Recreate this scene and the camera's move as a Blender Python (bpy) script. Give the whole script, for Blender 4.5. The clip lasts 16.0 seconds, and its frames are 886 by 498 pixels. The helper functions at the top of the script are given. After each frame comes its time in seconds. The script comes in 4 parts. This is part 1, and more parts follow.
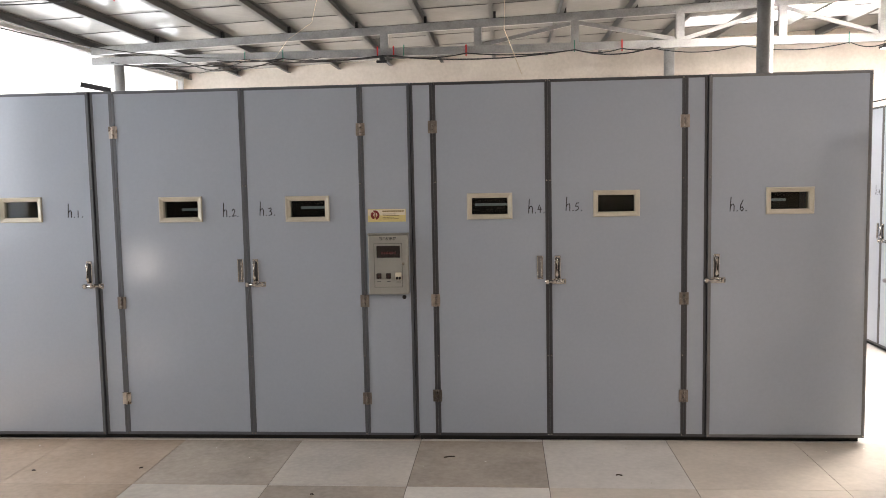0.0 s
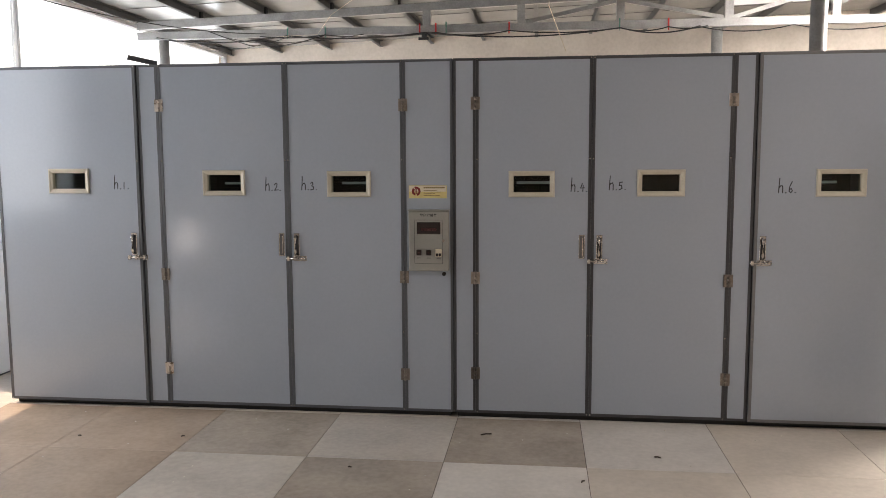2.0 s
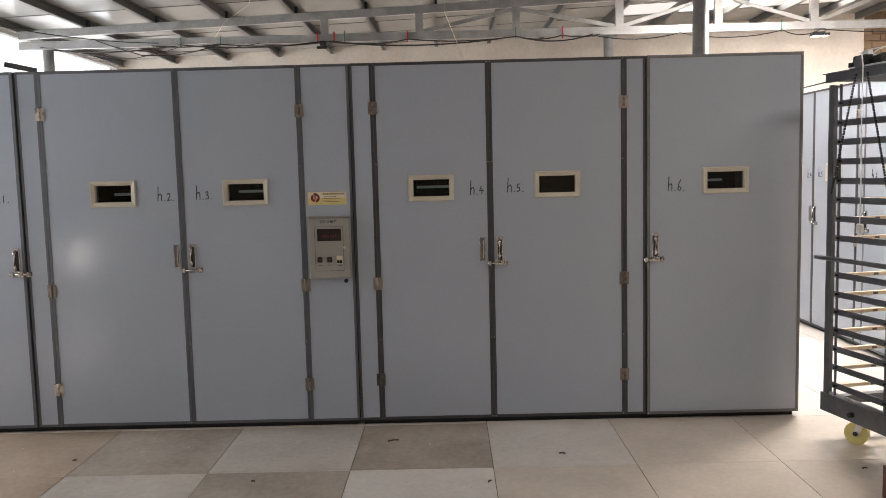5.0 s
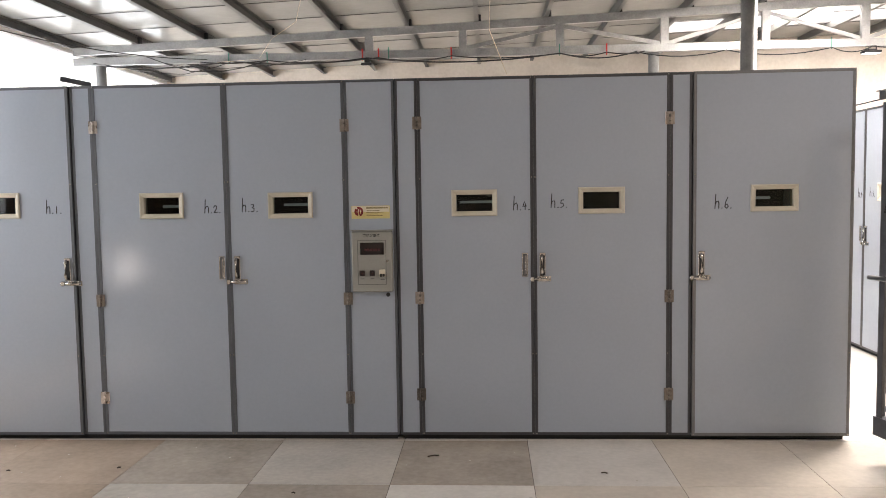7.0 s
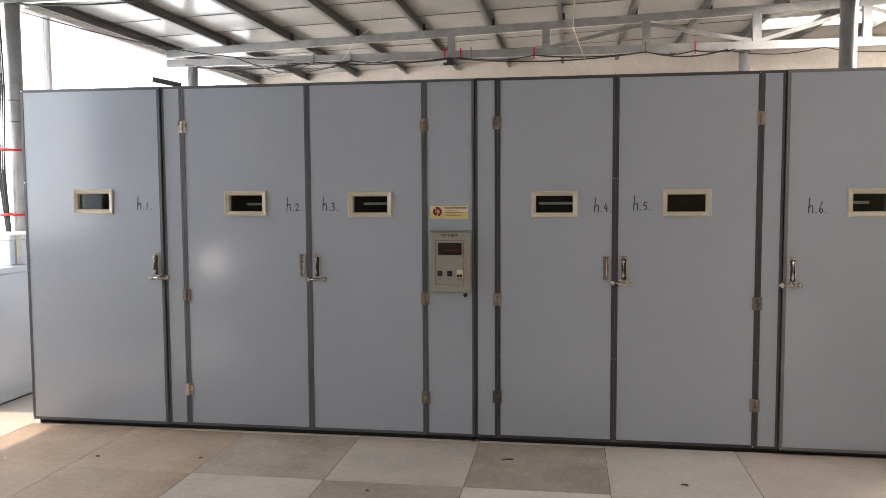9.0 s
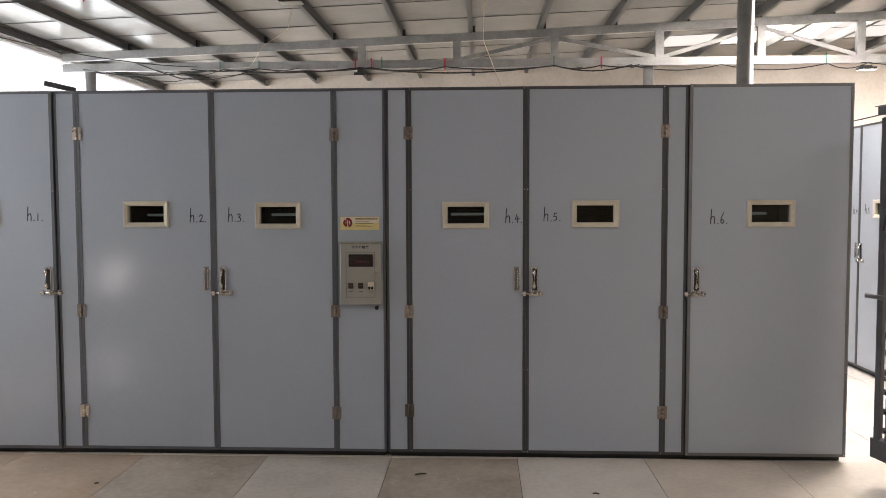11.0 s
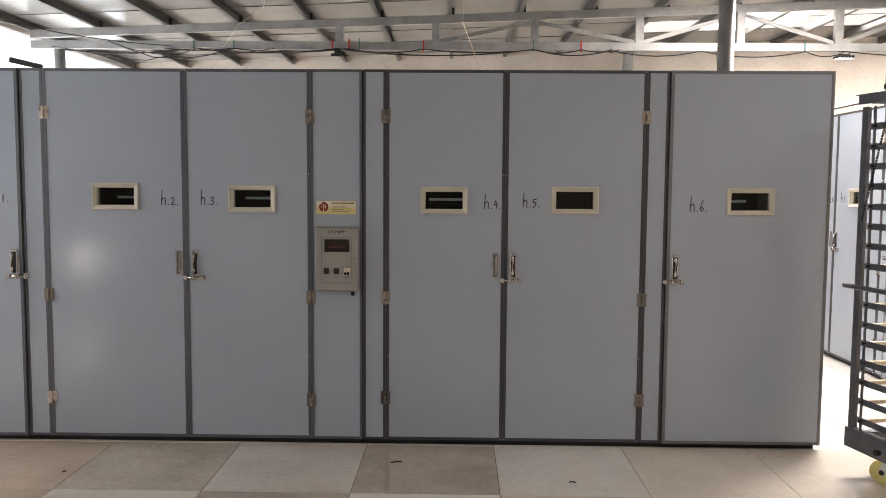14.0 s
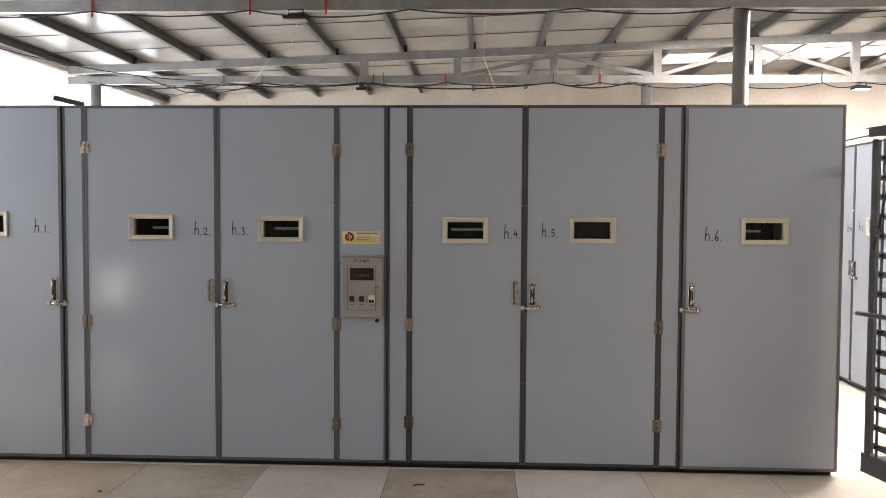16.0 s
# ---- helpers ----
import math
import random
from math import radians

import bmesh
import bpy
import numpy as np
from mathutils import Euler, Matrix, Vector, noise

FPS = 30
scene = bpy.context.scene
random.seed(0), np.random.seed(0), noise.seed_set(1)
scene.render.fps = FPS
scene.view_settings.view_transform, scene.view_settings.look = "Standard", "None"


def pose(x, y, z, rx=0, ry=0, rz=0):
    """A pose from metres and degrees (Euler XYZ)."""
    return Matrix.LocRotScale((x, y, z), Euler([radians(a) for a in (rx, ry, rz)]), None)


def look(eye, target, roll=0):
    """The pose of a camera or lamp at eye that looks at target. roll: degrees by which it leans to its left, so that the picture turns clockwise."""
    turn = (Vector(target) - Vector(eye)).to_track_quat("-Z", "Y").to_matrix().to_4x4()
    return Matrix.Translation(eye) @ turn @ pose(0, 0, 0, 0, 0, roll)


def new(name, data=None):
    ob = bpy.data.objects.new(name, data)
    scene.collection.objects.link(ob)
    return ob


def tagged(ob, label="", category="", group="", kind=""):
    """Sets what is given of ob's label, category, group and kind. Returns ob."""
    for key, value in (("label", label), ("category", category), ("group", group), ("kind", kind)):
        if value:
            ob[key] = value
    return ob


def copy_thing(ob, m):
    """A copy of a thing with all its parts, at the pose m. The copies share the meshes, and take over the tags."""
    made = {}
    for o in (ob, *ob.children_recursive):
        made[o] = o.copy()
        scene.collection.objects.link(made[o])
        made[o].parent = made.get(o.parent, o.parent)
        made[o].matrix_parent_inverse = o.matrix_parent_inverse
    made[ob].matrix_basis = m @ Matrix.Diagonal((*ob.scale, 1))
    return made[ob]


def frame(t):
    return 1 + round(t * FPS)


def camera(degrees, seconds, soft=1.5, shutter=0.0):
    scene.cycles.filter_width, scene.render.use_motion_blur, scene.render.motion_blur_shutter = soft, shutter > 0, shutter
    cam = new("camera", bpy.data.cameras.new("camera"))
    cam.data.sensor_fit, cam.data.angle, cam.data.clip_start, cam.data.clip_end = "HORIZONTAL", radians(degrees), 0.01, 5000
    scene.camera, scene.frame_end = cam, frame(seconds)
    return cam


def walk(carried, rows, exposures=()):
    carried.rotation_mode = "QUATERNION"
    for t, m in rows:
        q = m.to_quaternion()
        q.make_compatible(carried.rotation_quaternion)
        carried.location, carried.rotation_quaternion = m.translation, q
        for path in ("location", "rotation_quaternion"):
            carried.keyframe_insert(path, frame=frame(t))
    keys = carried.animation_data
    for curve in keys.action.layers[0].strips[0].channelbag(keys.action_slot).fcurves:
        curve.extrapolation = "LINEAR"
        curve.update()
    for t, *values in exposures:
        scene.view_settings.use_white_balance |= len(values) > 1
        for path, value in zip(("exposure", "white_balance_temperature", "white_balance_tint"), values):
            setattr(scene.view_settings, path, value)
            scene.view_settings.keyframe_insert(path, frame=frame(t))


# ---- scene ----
cam = camera(57.4, 16.0, soft=0.75)
PATH = [
    (0, (-0.226, -5.217, 1.722), (-0.376, -3.230, 1.551), -1.1),
    (0.5, (-0.245, -5.212, 1.719), (-0.424, -3.229, 1.532), -0.5),
    (1, (-0.263, -5.213, 1.710), (-0.523, -3.242, 1.497), -0.0),
    (1.5, (-0.257, -5.205, 1.703), (-0.532, -3.237, 1.477), 0.3),
    (2, (-0.252, -5.203, 1.697), (-0.492, -3.230, 1.480), -0.3),
    (2.5, (-0.231, -5.188, 1.697), (-0.350, -3.200, 1.516), -1.7),
    (3, (-0.210, -5.165, 1.680), (-0.206, -3.172, 1.514), -2.4),
    (3.2, (-0.205, -5.161, 1.667), (-0.181, -3.167, 1.510), -2.4),
    (5.3, (-0.200, -5.188, 1.647), (-0.234, -3.198, 1.455), -1.1),
    (5.5, (-0.193, -5.180, 1.646), (-0.241, -3.189, 1.460), -0.9),
    (6, (-0.206, -5.188, 1.638), (-0.283, -3.197, 1.462), -0.6),
    (6.5, (-0.215, -5.178, 1.639), (-0.298, -3.186, 1.477), -0.8),
    (7, (-0.225, -5.181, 1.633), (-0.338, -3.190, 1.487), -0.9),
    (7.5, (-0.208, -5.171, 1.631), (-0.364, -3.182, 1.486), -0.8),
    (8, (-0.226, -5.170, 1.636), (-0.408, -3.184, 1.495), -0.6),
    (8.2, (-0.225, -5.166, 1.636), (-0.426, -3.182, 1.496), -0.5),
    (9.3, (-0.214, -5.129, 1.633), (-0.540, -3.158, 1.488), -0.3),
    (10.3, (-0.223, -5.084, 1.628), (-0.494, -3.106, 1.479), 0.0),
    (10.5, (-0.226, -5.076, 1.632), (-0.439, -3.092, 1.495), 0.0),
    (11, (-0.216, -5.073, 1.631), (-0.311, -3.078, 1.514), -0.2),
    (11.5, (-0.216, -5.067, 1.630), (-0.240, -3.070, 1.513), -0.4),
    (12, (-0.222, -5.051, 1.627), (-0.218, -3.054, 1.515), -0.1),
    (12.5, (-0.227, -5.031, 1.636), (-0.220, -3.035, 1.504), 0.1),
    (13, (-0.227, -5.019, 1.636), (-0.232, -3.024, 1.495), 0.4),
    (13.5, (-0.230, -5.007, 1.641), (-0.253, -3.013, 1.493), 0.5),
    (14, (-0.228, -5.000, 1.639), (-0.264, -3.006, 1.482), 0.4),
    (14.5, (-0.228, -5.030, 1.640), (-0.274, -3.036, 1.487), 0.4),
    (15, (-0.223, -5.086, 1.643), (-0.285, -3.092, 1.503), 0.5),
    (15.5, (-0.214, -5.141, 1.650), (-0.297, -3.146, 1.536), 0.6),
    (16, (-0.218, -5.169, 1.652), (-0.310, -3.173, 1.565), 0.3),
]
walk(cam, [(t, look(eye, target, roll)) for t, eye, target, roll in PATH],[(0, -0.02, 6600, 14.5), (0.5, -0.02, 6600, 14.5), (1, -0.25, 6600, 14.5), (1.5, -0.27, 6600, 14.5), (2.5, -0.35, 6600, 14.5), (3, -0.43, 6600, 14.5), (5.5, -0.43, 6600, 14.5), (6.5, -0.18, 6600, 14.5), (7, -0.02, 6600, 14.5), (8, -0.05, 6600, 14.5), (10.5, -0.41, 6600, 14.5), (12.5, -0.41, 6600, 14.5), (14, -0.29, 6600, 14.5), (16, -0.22, 6600, 14.5)])

# ---- light ----
world = bpy.data.worlds.new("daylight")
scene.world = world
world.use_nodes = True
wn = world.node_tree
sky = wn.nodes.new("ShaderNodeTexSky")
sky.sky_type = "NISHITA"
sky.sun_disc = False
SUN_EL, SUN_AZ = 61.8, -90.0
sky.sun_elevation = radians(SUN_EL)
sky.sun_rotation = radians(SUN_AZ)
wn.links.new(sky.outputs[0], wn.nodes["Background"].inputs[0])
wn.nodes["Background"].inputs[1].default_value = 0.15
sun = new("sun", bpy.data.lights.new("sun", "SUN"))
sun.data.energy, sun.data.angle, sun.data.color = 4.9, radians(0.6), (1.0, 0.82, 0.62)
sun.matrix_world = look((-4 * math.cos(radians(SUN_EL)), 0, 4 * math.sin(radians(SUN_EL)) + 4), (0, 0, 4))


def window_light(name, place, target, width, height, watts, colour):
    """Sky light that enters through one opening, known or added."""
    lamp = new(name, bpy.data.lights.new(name, "AREA"))
    lamp.data.shape, lamp.data.size, lamp.data.size_y = "RECTANGLE", width, height
    lamp.data.energy, lamp.data.color = watts, colour
    lamp.matrix_world = look(place, target)
    return lamp


window_light("sky_light_west", (-5.27, 2.2, 2.2), (0, 2.2, 2.2), 10.4, 2.0, 235, (0.86, 0.945, 1.0))
# added fill from an unseen east window, brightens the right-hand doors
window_light("added_light_east", (9.1, -3.6, 2.2), (0, -3.6, 2.2), 5.6, 1.9, 80, (1.0, 0.94, 0.87))
window_light("sky_light_west_low", (-5.27, -5.8, 0.62), (0, -5.8, 0.62), 0.30, 0.36, 12, (1.0, 0.90, 0.8))
window_light("sky_light_roof", (5.9, 5.75, 3.86), (5.9, 5.75, 0), 5.6, 1.4, 340, (1.0, 0.95, 0.89))
# two added lamps under unseen skylights, to brighten the right front and the aisle
window_light("added_light_roof_front", (3.2, -3.0, 3.74), (3.2, -3.0, 0), 2.6, 0.75, 110, (1.0, 0.90, 0.80))
window_light("added_light_roof_aisle", (3.6, 1.98, 3.77), (3.6, 1.98, 0), 2.2, 0.76, 680, (1.0, 0.94, 0.86))

# ---- materials ----


def mat(name, base, rough=0.5, metal=0.0, vary=0.15, scale=6.0, bump=0.0, fine=80.0, rand=0.0, spec=0.5, stretch=(1, 1, 1), tint=None):
    """A surface with broad stains, fine grain, uneven gloss and a slight relief."""
    m = bpy.data.materials.new(name)
    m.use_nodes = True
    nt = m.node_tree
    b = nt.nodes["Principled BSDF"]
    b.inputs["Metallic"].default_value = metal
    b.inputs["Specular IOR Level"].default_value = spec
    co = nt.nodes.new("ShaderNodeTexCoord")
    mp = nt.nodes.new("ShaderNodeMapping")
    mp.inputs["Scale"].default_value = stretch
    info = nt.nodes.new("ShaderNodeObjectInfo")
    nt.links.new(co.outputs["Object"], mp.inputs["Vector"])
    add = nt.nodes.new("ShaderNodeVectorMath")
    sc = nt.nodes.new("ShaderNodeMath")
    sc.operation = "MULTIPLY"
    sc.inputs[1].default_value = 31.0
    nt.links.new(info.outputs["Random"], sc.inputs[0])
    nt.links.new(mp.outputs[0], add.inputs[0])
    nt.links.new(sc.outputs[0], add.inputs[1])
    n1 = nt.nodes.new("ShaderNodeTexNoise")
    n1.inputs["Scale"].default_value, n1.inputs["Detail"].default_value = scale, 5.0
    n2 = nt.nodes.new("ShaderNodeTexNoise")
    n2.inputs["Scale"].default_value, n2.inputs["Detail"].default_value = fine, 3.0
    for n in (n1, n2):
        nt.links.new(add.outputs[0], n.inputs["Vector"])
    mixn = nt.nodes.new("ShaderNodeMath")
    mixn.operation = "MULTIPLY_ADD"
    mixn.inputs[1].default_value = 0.35
    nt.links.new(n2.outputs["Fac"], mixn.inputs[0])
    half = nt.nodes.new("ShaderNodeMath")
    half.operation = "MULTIPLY"
    half.inputs[1].default_value = 0.65
    nt.links.new(n1.outputs["Fac"], half.inputs[0])
    nt.links.new(half.outputs[0], mixn.inputs[2])
    ramp = nt.nodes.new("ShaderNodeValToRGB")
    lo = tuple(max(0.0, c * (1 - vary)) for c in base)
    hi = tuple(min(0.95, c * (1 + vary)) for c in (tint or base))
    ramp.color_ramp.elements[0].position, ramp.color_ramp.elements[1].position = 0.32, 0.68
    ramp.color_ramp.elements[0].color = (*lo, 1)
    ramp.color_ramp.elements[1].color = (*hi, 1)
    nt.links.new(mixn.outputs[0], ramp.inputs[0])
    col = ramp.outputs[0]
    if rand:
        hsv = nt.nodes.new("ShaderNodeHueSaturation")
        mr = nt.nodes.new("ShaderNodeMapRange")
        mr.inputs["To Min"].default_value, mr.inputs["To Max"].default_value = 1 - rand, 1 + rand
        nt.links.new(info.outputs["Random"], mr.inputs["Value"])
        nt.links.new(mr.outputs[0], hsv.inputs["Value"])
        nt.links.new(col, hsv.inputs["Color"])
        col = hsv.outputs[0]
    nt.links.new(col, b.inputs["Base Color"])
    rr = nt.nodes.new("ShaderNodeMapRange")
    rr.inputs["To Min"].default_value, rr.inputs["To Max"].default_value = max(0.02, rough * 0.8), min(1.0, rough * 1.2)
    nt.links.new(n1.outputs["Fac"], rr.inputs["Value"])
    nt.links.new(rr.outputs[0], b.inputs["Roughness"])
    if bump:
        bp = nt.nodes.new("ShaderNodeBump")
        bp.inputs["Strength"].default_value, bp.inputs["Distance"].default_value = 1.0, bump
        nt.links.new(mixn.outputs[0], bp.inputs["Height"])
        nt.links.new(bp.outputs[0], b.inputs["Normal"])
    return m


def glass(name, tint, rough=0.02, ior=1.45):
    m = bpy.data.materials.new(name)
    m.use_nodes = True
    b = m.node_tree.nodes["Principled BSDF"]
    b.inputs["Base Color"].default_value = (*tint, 1)
    b.inputs["Transmission Weight"].default_value = 1.0
    b.inputs["Roughness"].default_value = rough
    b.inputs["IOR"].default_value = ior
    return m


def translucent(name, colour):
    """Milky daylight sheet: part of the light passes straight, part is scattered."""
    m = bpy.data.materials.new(name)
    m.use_nodes = True
    nt = m.node_tree
    nt.nodes.remove(nt.nodes["Principled BSDF"])
    tl = nt.nodes.new("ShaderNodeBsdfTranslucent")
    tp = nt.nodes.new("ShaderNodeBsdfTransparent")
    mx = nt.nodes.new("ShaderNodeMixShader")
    tl.inputs[0].default_value = (*colour, 1)
    mx.inputs[0].default_value = 0.45
    nt.links.new(tl.outputs[0], mx.inputs[1])
    nt.links.new(tp.outputs[0], mx.inputs[2])
    nt.links.new(mx.outputs[0], nt.nodes["Material Output"].inputs[0])
    return m


def lit(name, colour, strength):
    m = bpy.data.materials.new(name)
    m.use_nodes = True
    b = m.node_tree.nodes["Principled BSDF"]
    b.inputs["Base Color"].default_value = (*colour, 1)
    b.inputs["Emission Color"].default_value = (*colour, 1)
    b.inputs["Emission Strength"].default_value = strength
    return m


PANEL = mat("blue_grey_panel", (0.375, 0.422, 0.492), 0.15, 0, 0.04, 1.3, 0.00006, 45, spec=0.45)
TRIM = mat("grey_aluminium_trim", (0.098, 0.106, 0.120), 0.5, 0.1, 0.14, 5, 0.0003, 90)
TRIM_LIGHT = mat("worn_aluminium_trim", (0.16, 0.165, 0.17), 0.5, 0.15, 0.16, 5, 0.0003, 90)
TRIM_DARK = mat("dark_grey_trim", (0.058, 0.060, 0.066), 0.5, 0.1, 0.14, 5, 0.0003, 90)
DARK = mat("black_rubber", (0.015, 0.015, 0.016), 0.7, 0, 0.3, 8)
# near black: the shade inside the closed cabinets is put into the colour
INSIDE_SHADE = mat("shaded_cabinet_inside", (0.022, 0.024, 0.025), 0.6, 0, 0.2, 5)
CREAM = mat("cream_plastic", (0.56, 0.53, 0.44), 0.4, 0, 0.08, 9, 0.0003)
CHROME = mat("worn_chrome", (0.58, 0.57, 0.55), 0.22, 1.0, 0.2, 25, 0.0003, 150)
HINGE = mat("tarnished_steel", (0.25, 0.22, 0.195), 0.3, 0.9, 0.3, 25, 0.0005, 150, rand=0.5)
PANE = glass("cabinet_glass", (0.40, 0.46, 0.44), 0.02, 1.3)
# lighter copy of the hinge steel, with the sun's gleam put into the colour
GLEAM_HINGE = mat("gleaming_hinge_steel", (0.52, 0.47, 0.42), 0.28, 0.9, 0.25, 25, 0.0005, 150)
INK = mat("marker_ink", (0.02, 0.02, 0.025), 0.6, 0, 0.3, 60)
CTRL = mat("control_box_enamel", (0.31, 0.31, 0.285), 0.42, 0, 0.06, 7, 0.0003)
CTRL_DARK = mat("control_engraving", (0.10, 0.10, 0.10), 0.5, 0, 0.1, 10)
SCREEN = mat("dark_display", (0.016, 0.009, 0.009), 0.12, 0, 0.25, 8)
RED_SEG = mat("display_segments", (0.07, 0.016, 0.016), 0.3, 0, 0.2, 8)
BUTTON = mat("dark_button", (0.025, 0.014, 0.013), 0.35, 0, 0.2, 30)
STICKER = mat("yellow_sticker", (0.66, 0.56, 0.24), 0.4, 0, 0.08, 20)
STICKER_PALE = mat("pale_sticker", (0.72, 0.66, 0.52), 0.4, 0, 0.06, 20)
LOGO = mat("maroon_print", (0.20, 0.02, 0.015), 0.45, 0, 0.15, 20)
PRINT = mat("grey_print", (0.22, 0.17, 0.06), 0.5, 0, 0.15, 20)
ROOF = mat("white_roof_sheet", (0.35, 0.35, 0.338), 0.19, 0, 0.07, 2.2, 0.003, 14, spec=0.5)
SEAM = mat("roof_seam", (0.055, 0.055, 0.052), 0.6, 0, 0.2, 8)
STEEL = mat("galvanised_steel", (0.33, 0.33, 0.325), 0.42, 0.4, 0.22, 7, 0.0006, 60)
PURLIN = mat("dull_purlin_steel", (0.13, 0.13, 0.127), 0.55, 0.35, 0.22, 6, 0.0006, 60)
RED = mat("red_ribbon", (0.55, 0.02, 0.02), 0.5, 0, 0.2, 30)
GREEN = mat("green_ribbon", (0.05, 0.19, 0.14), 0.5, 0, 0.2, 30)
CABLE = mat("black_cable", (0.02, 0.02, 0.02), 0.5, 0, 0.2, 30)
WHITE_CABLE = mat("white_cable", (0.7, 0.7, 0.68), 0.5, 0, 0.1, 30)
PLASTER = mat("cream_plaster", (0.62, 0.555, 0.485), 0.85, 0, 0.08, 1.6, 0.004, 22, tint=(0.68, 0.62, 0.555))
BRICK = mat("brown_brick", (0.215, 0.14, 0.085), 0.85, 0, 0.2, 14, 0.003, 70, rand=0.2)
MORTAR = mat("brown_mortar", (0.215, 0.145, 0.092), 0.9, 0, 0.2, 12, 0.003, 70)
TILE_L = mat("pale_stone_tile", (0.74, 0.70, 0.655), 0.11, 0, 0.13, 2.6, 0.0003, 30, rand=0.05)
TILE_M = mat("beige_stone_tile", (0.71, 0.64, 0.56), 0.10, 0, 0.12, 2.4, 0.0003, 30, rand=0.05)
TILE_D = mat("tan_stone_tile", (0.45, 0.39, 0.33), 0.11, 0, 0.22, 2.2, 0.0003, 30, rand=0.05)
TILE_G = mat("grey_stone_tile", (0.60, 0.55, 0.495), 0.10, 0, 0.16, 2.4, 0.0003, 30, rand=0.04)
# tan stone with the warm light of the left floor mixed into its colour
TILE_W = mat("warm_lit_stone_tile", (0.46, 0.36, 0.28), 0.09, 0, 0.18, 2.2, 0.0003, 30, rand=0.04)
GROUT = mat("dirty_grout", (0.10, 0.08, 0.065), 0.9, 0, 0.3, 9)
RACK = mat("dark_rack_paint", (0.12, 0.125, 0.135), 0.38, 0.3, 0.2, 12, 0.0004, 90)
WOOD = mat("pale_tray_wood", (0.64, 0.53, 0.38), 0.6, 0, 0.15, 10, 0.0006, 80, stretch=(1, 6, 6))
PLY = mat("plywood", (0.52, 0.42, 0.29), 0.6, 0, 0.15, 5, 0.0006, 60, stretch=(6, 1, 1))
YELLOW = mat("cream_nylon_wheel", (0.74, 0.66, 0.26), 0.35, 0, 0.1, 20)
ZINC = mat("zinc_fork", (0.62, 0.63, 0.65), 0.3, 0.9, 0.15, 20)
CARD = mat("brown_cardboard", (0.17, 0.115, 0.078), 0.8, 0, 0.12, 9, 0.0006, 70)
CARD_PRINT = mat("dark_box_print", (0.06, 0.035, 0.025), 0.7, 0, 0.2, 20)
CRATE = mat("red_plastic", (0.10, 0.024, 0.018), 0.35, 0, 0.12, 14)
WHITE = mat("white_enamel", (0.74, 0.77, 0.81), 0.35, 0, 0.05, 3, 0.0003)
SOIL = mat("bare_ground", (0.30, 0.27, 0.22), 0.95, 0, 0.25, 0.7, 0.01, 9)
SKYLIGHT = translucent("milky_roof_sheet", (0.9, 0.92, 0.9))
LED = lit("led_panel", (1.0, 0.98, 0.93), 3.0)
HAZE = lit("outdoor_glare", (1.0, 0.98, 0.95), 2.6)
# faint glow for the bright streaks in the door panes; no lamp is there
STREAK = lit("dim_pane_streak", (0.85, 0.95, 0.95), 0.12)
CLEAR = glass("window_glass", (0.96, 0.98, 0.97))

# ---- mesh helpers ----


def box(bm, x0, x1, y0, y1, z0, z1, bevel=0.0):
    vs = [bm.verts.new(p) for p in ((x0, y0, z0), (x1, y0, z0), (x1, y1, z0), (x0, y1, z0), (x0, y0, z1), (x1, y0, z1), (x1, y1, z1), (x0, y1, z1))]
    fs = [bm.faces.new([vs[i] for i in f]) for f in ((3, 2, 1, 0), (4, 5, 6, 7), (0, 1, 5, 4), (1, 2, 6, 5), (2, 3, 7, 6), (3, 0, 4, 7))]
    if bevel:
        bmesh.ops.bevel(bm, geom=list({e for f in fs for e in f.edges}), offset=bevel, segments=1, affect="EDGES")
    return bm


def one(*a, bevel=0.0):
    return box(bmesh.new(), *a, bevel=bevel)


def tube(bm, pts, r, sides=8):
    """A round bar or cable along a line of points."""
    pts = [Vector(p) for p in pts]
    rings = []
    for i, p in enumerate(pts):
        d = (pts[min(i + 1, len(pts) - 1)] - pts[max(i - 1, 0)]).normalized()
        a = d.cross(Vector((0, 0, 1)))
        if a.length < 1e-3:
            a = d.cross(Vector((1, 0, 0)))
        a.normalize()
        c = d.cross(a)
        rings.append([bm.verts.new(p + r * (math.cos(2 * math.pi * k / sides) * a + math.sin(2 * math.pi * k / sides) * c)) for k in range(sides)])
    for u, v in zip(rings, rings[1:]):
        for k in range(sides):
            bm.faces.new((u[k], u[(k + 1) % sides], v[(k + 1) % sides], v[k])).smooth = True
    bm.faces.new(rings[0][::-1])
    bm.faces.new(rings[-1])
    return bm


def beam(bm, a, b, w, h):
    """A square-section bar from a to b."""
    a, b = Vector(a), Vector(b)
    d = (b - a).normalized()
    s = d.cross(Vector((0, 0, 1)))
    s = s.normalized() if s.length > 1e-3 else Vector((1, 0, 0))
    u = s.cross(d)
    ring = [[bm.verts.new(p + i * s * w / 2 + j * u * h / 2) for i, j in ((-1, -1), (1, -1), (1, 1), (-1, 1))] for p in (a, b)]
    for k in range(4):
        bm.faces.new((ring[0][k], ring[0][(k + 1) % 4], ring[1][(k + 1) % 4], ring[1][k]))
    bm.faces.new(ring[0][::-1])
    bm.faces.new(ring[1])
    return bm


def sag(a, b, drop, n=14):
    a, b = Vector(a), Vector(b)
    return [a.lerp(b, i / n) - Vector((0, 0, drop * 4 * (i / n) * (1 - i / n))) for i in range(n + 1)]


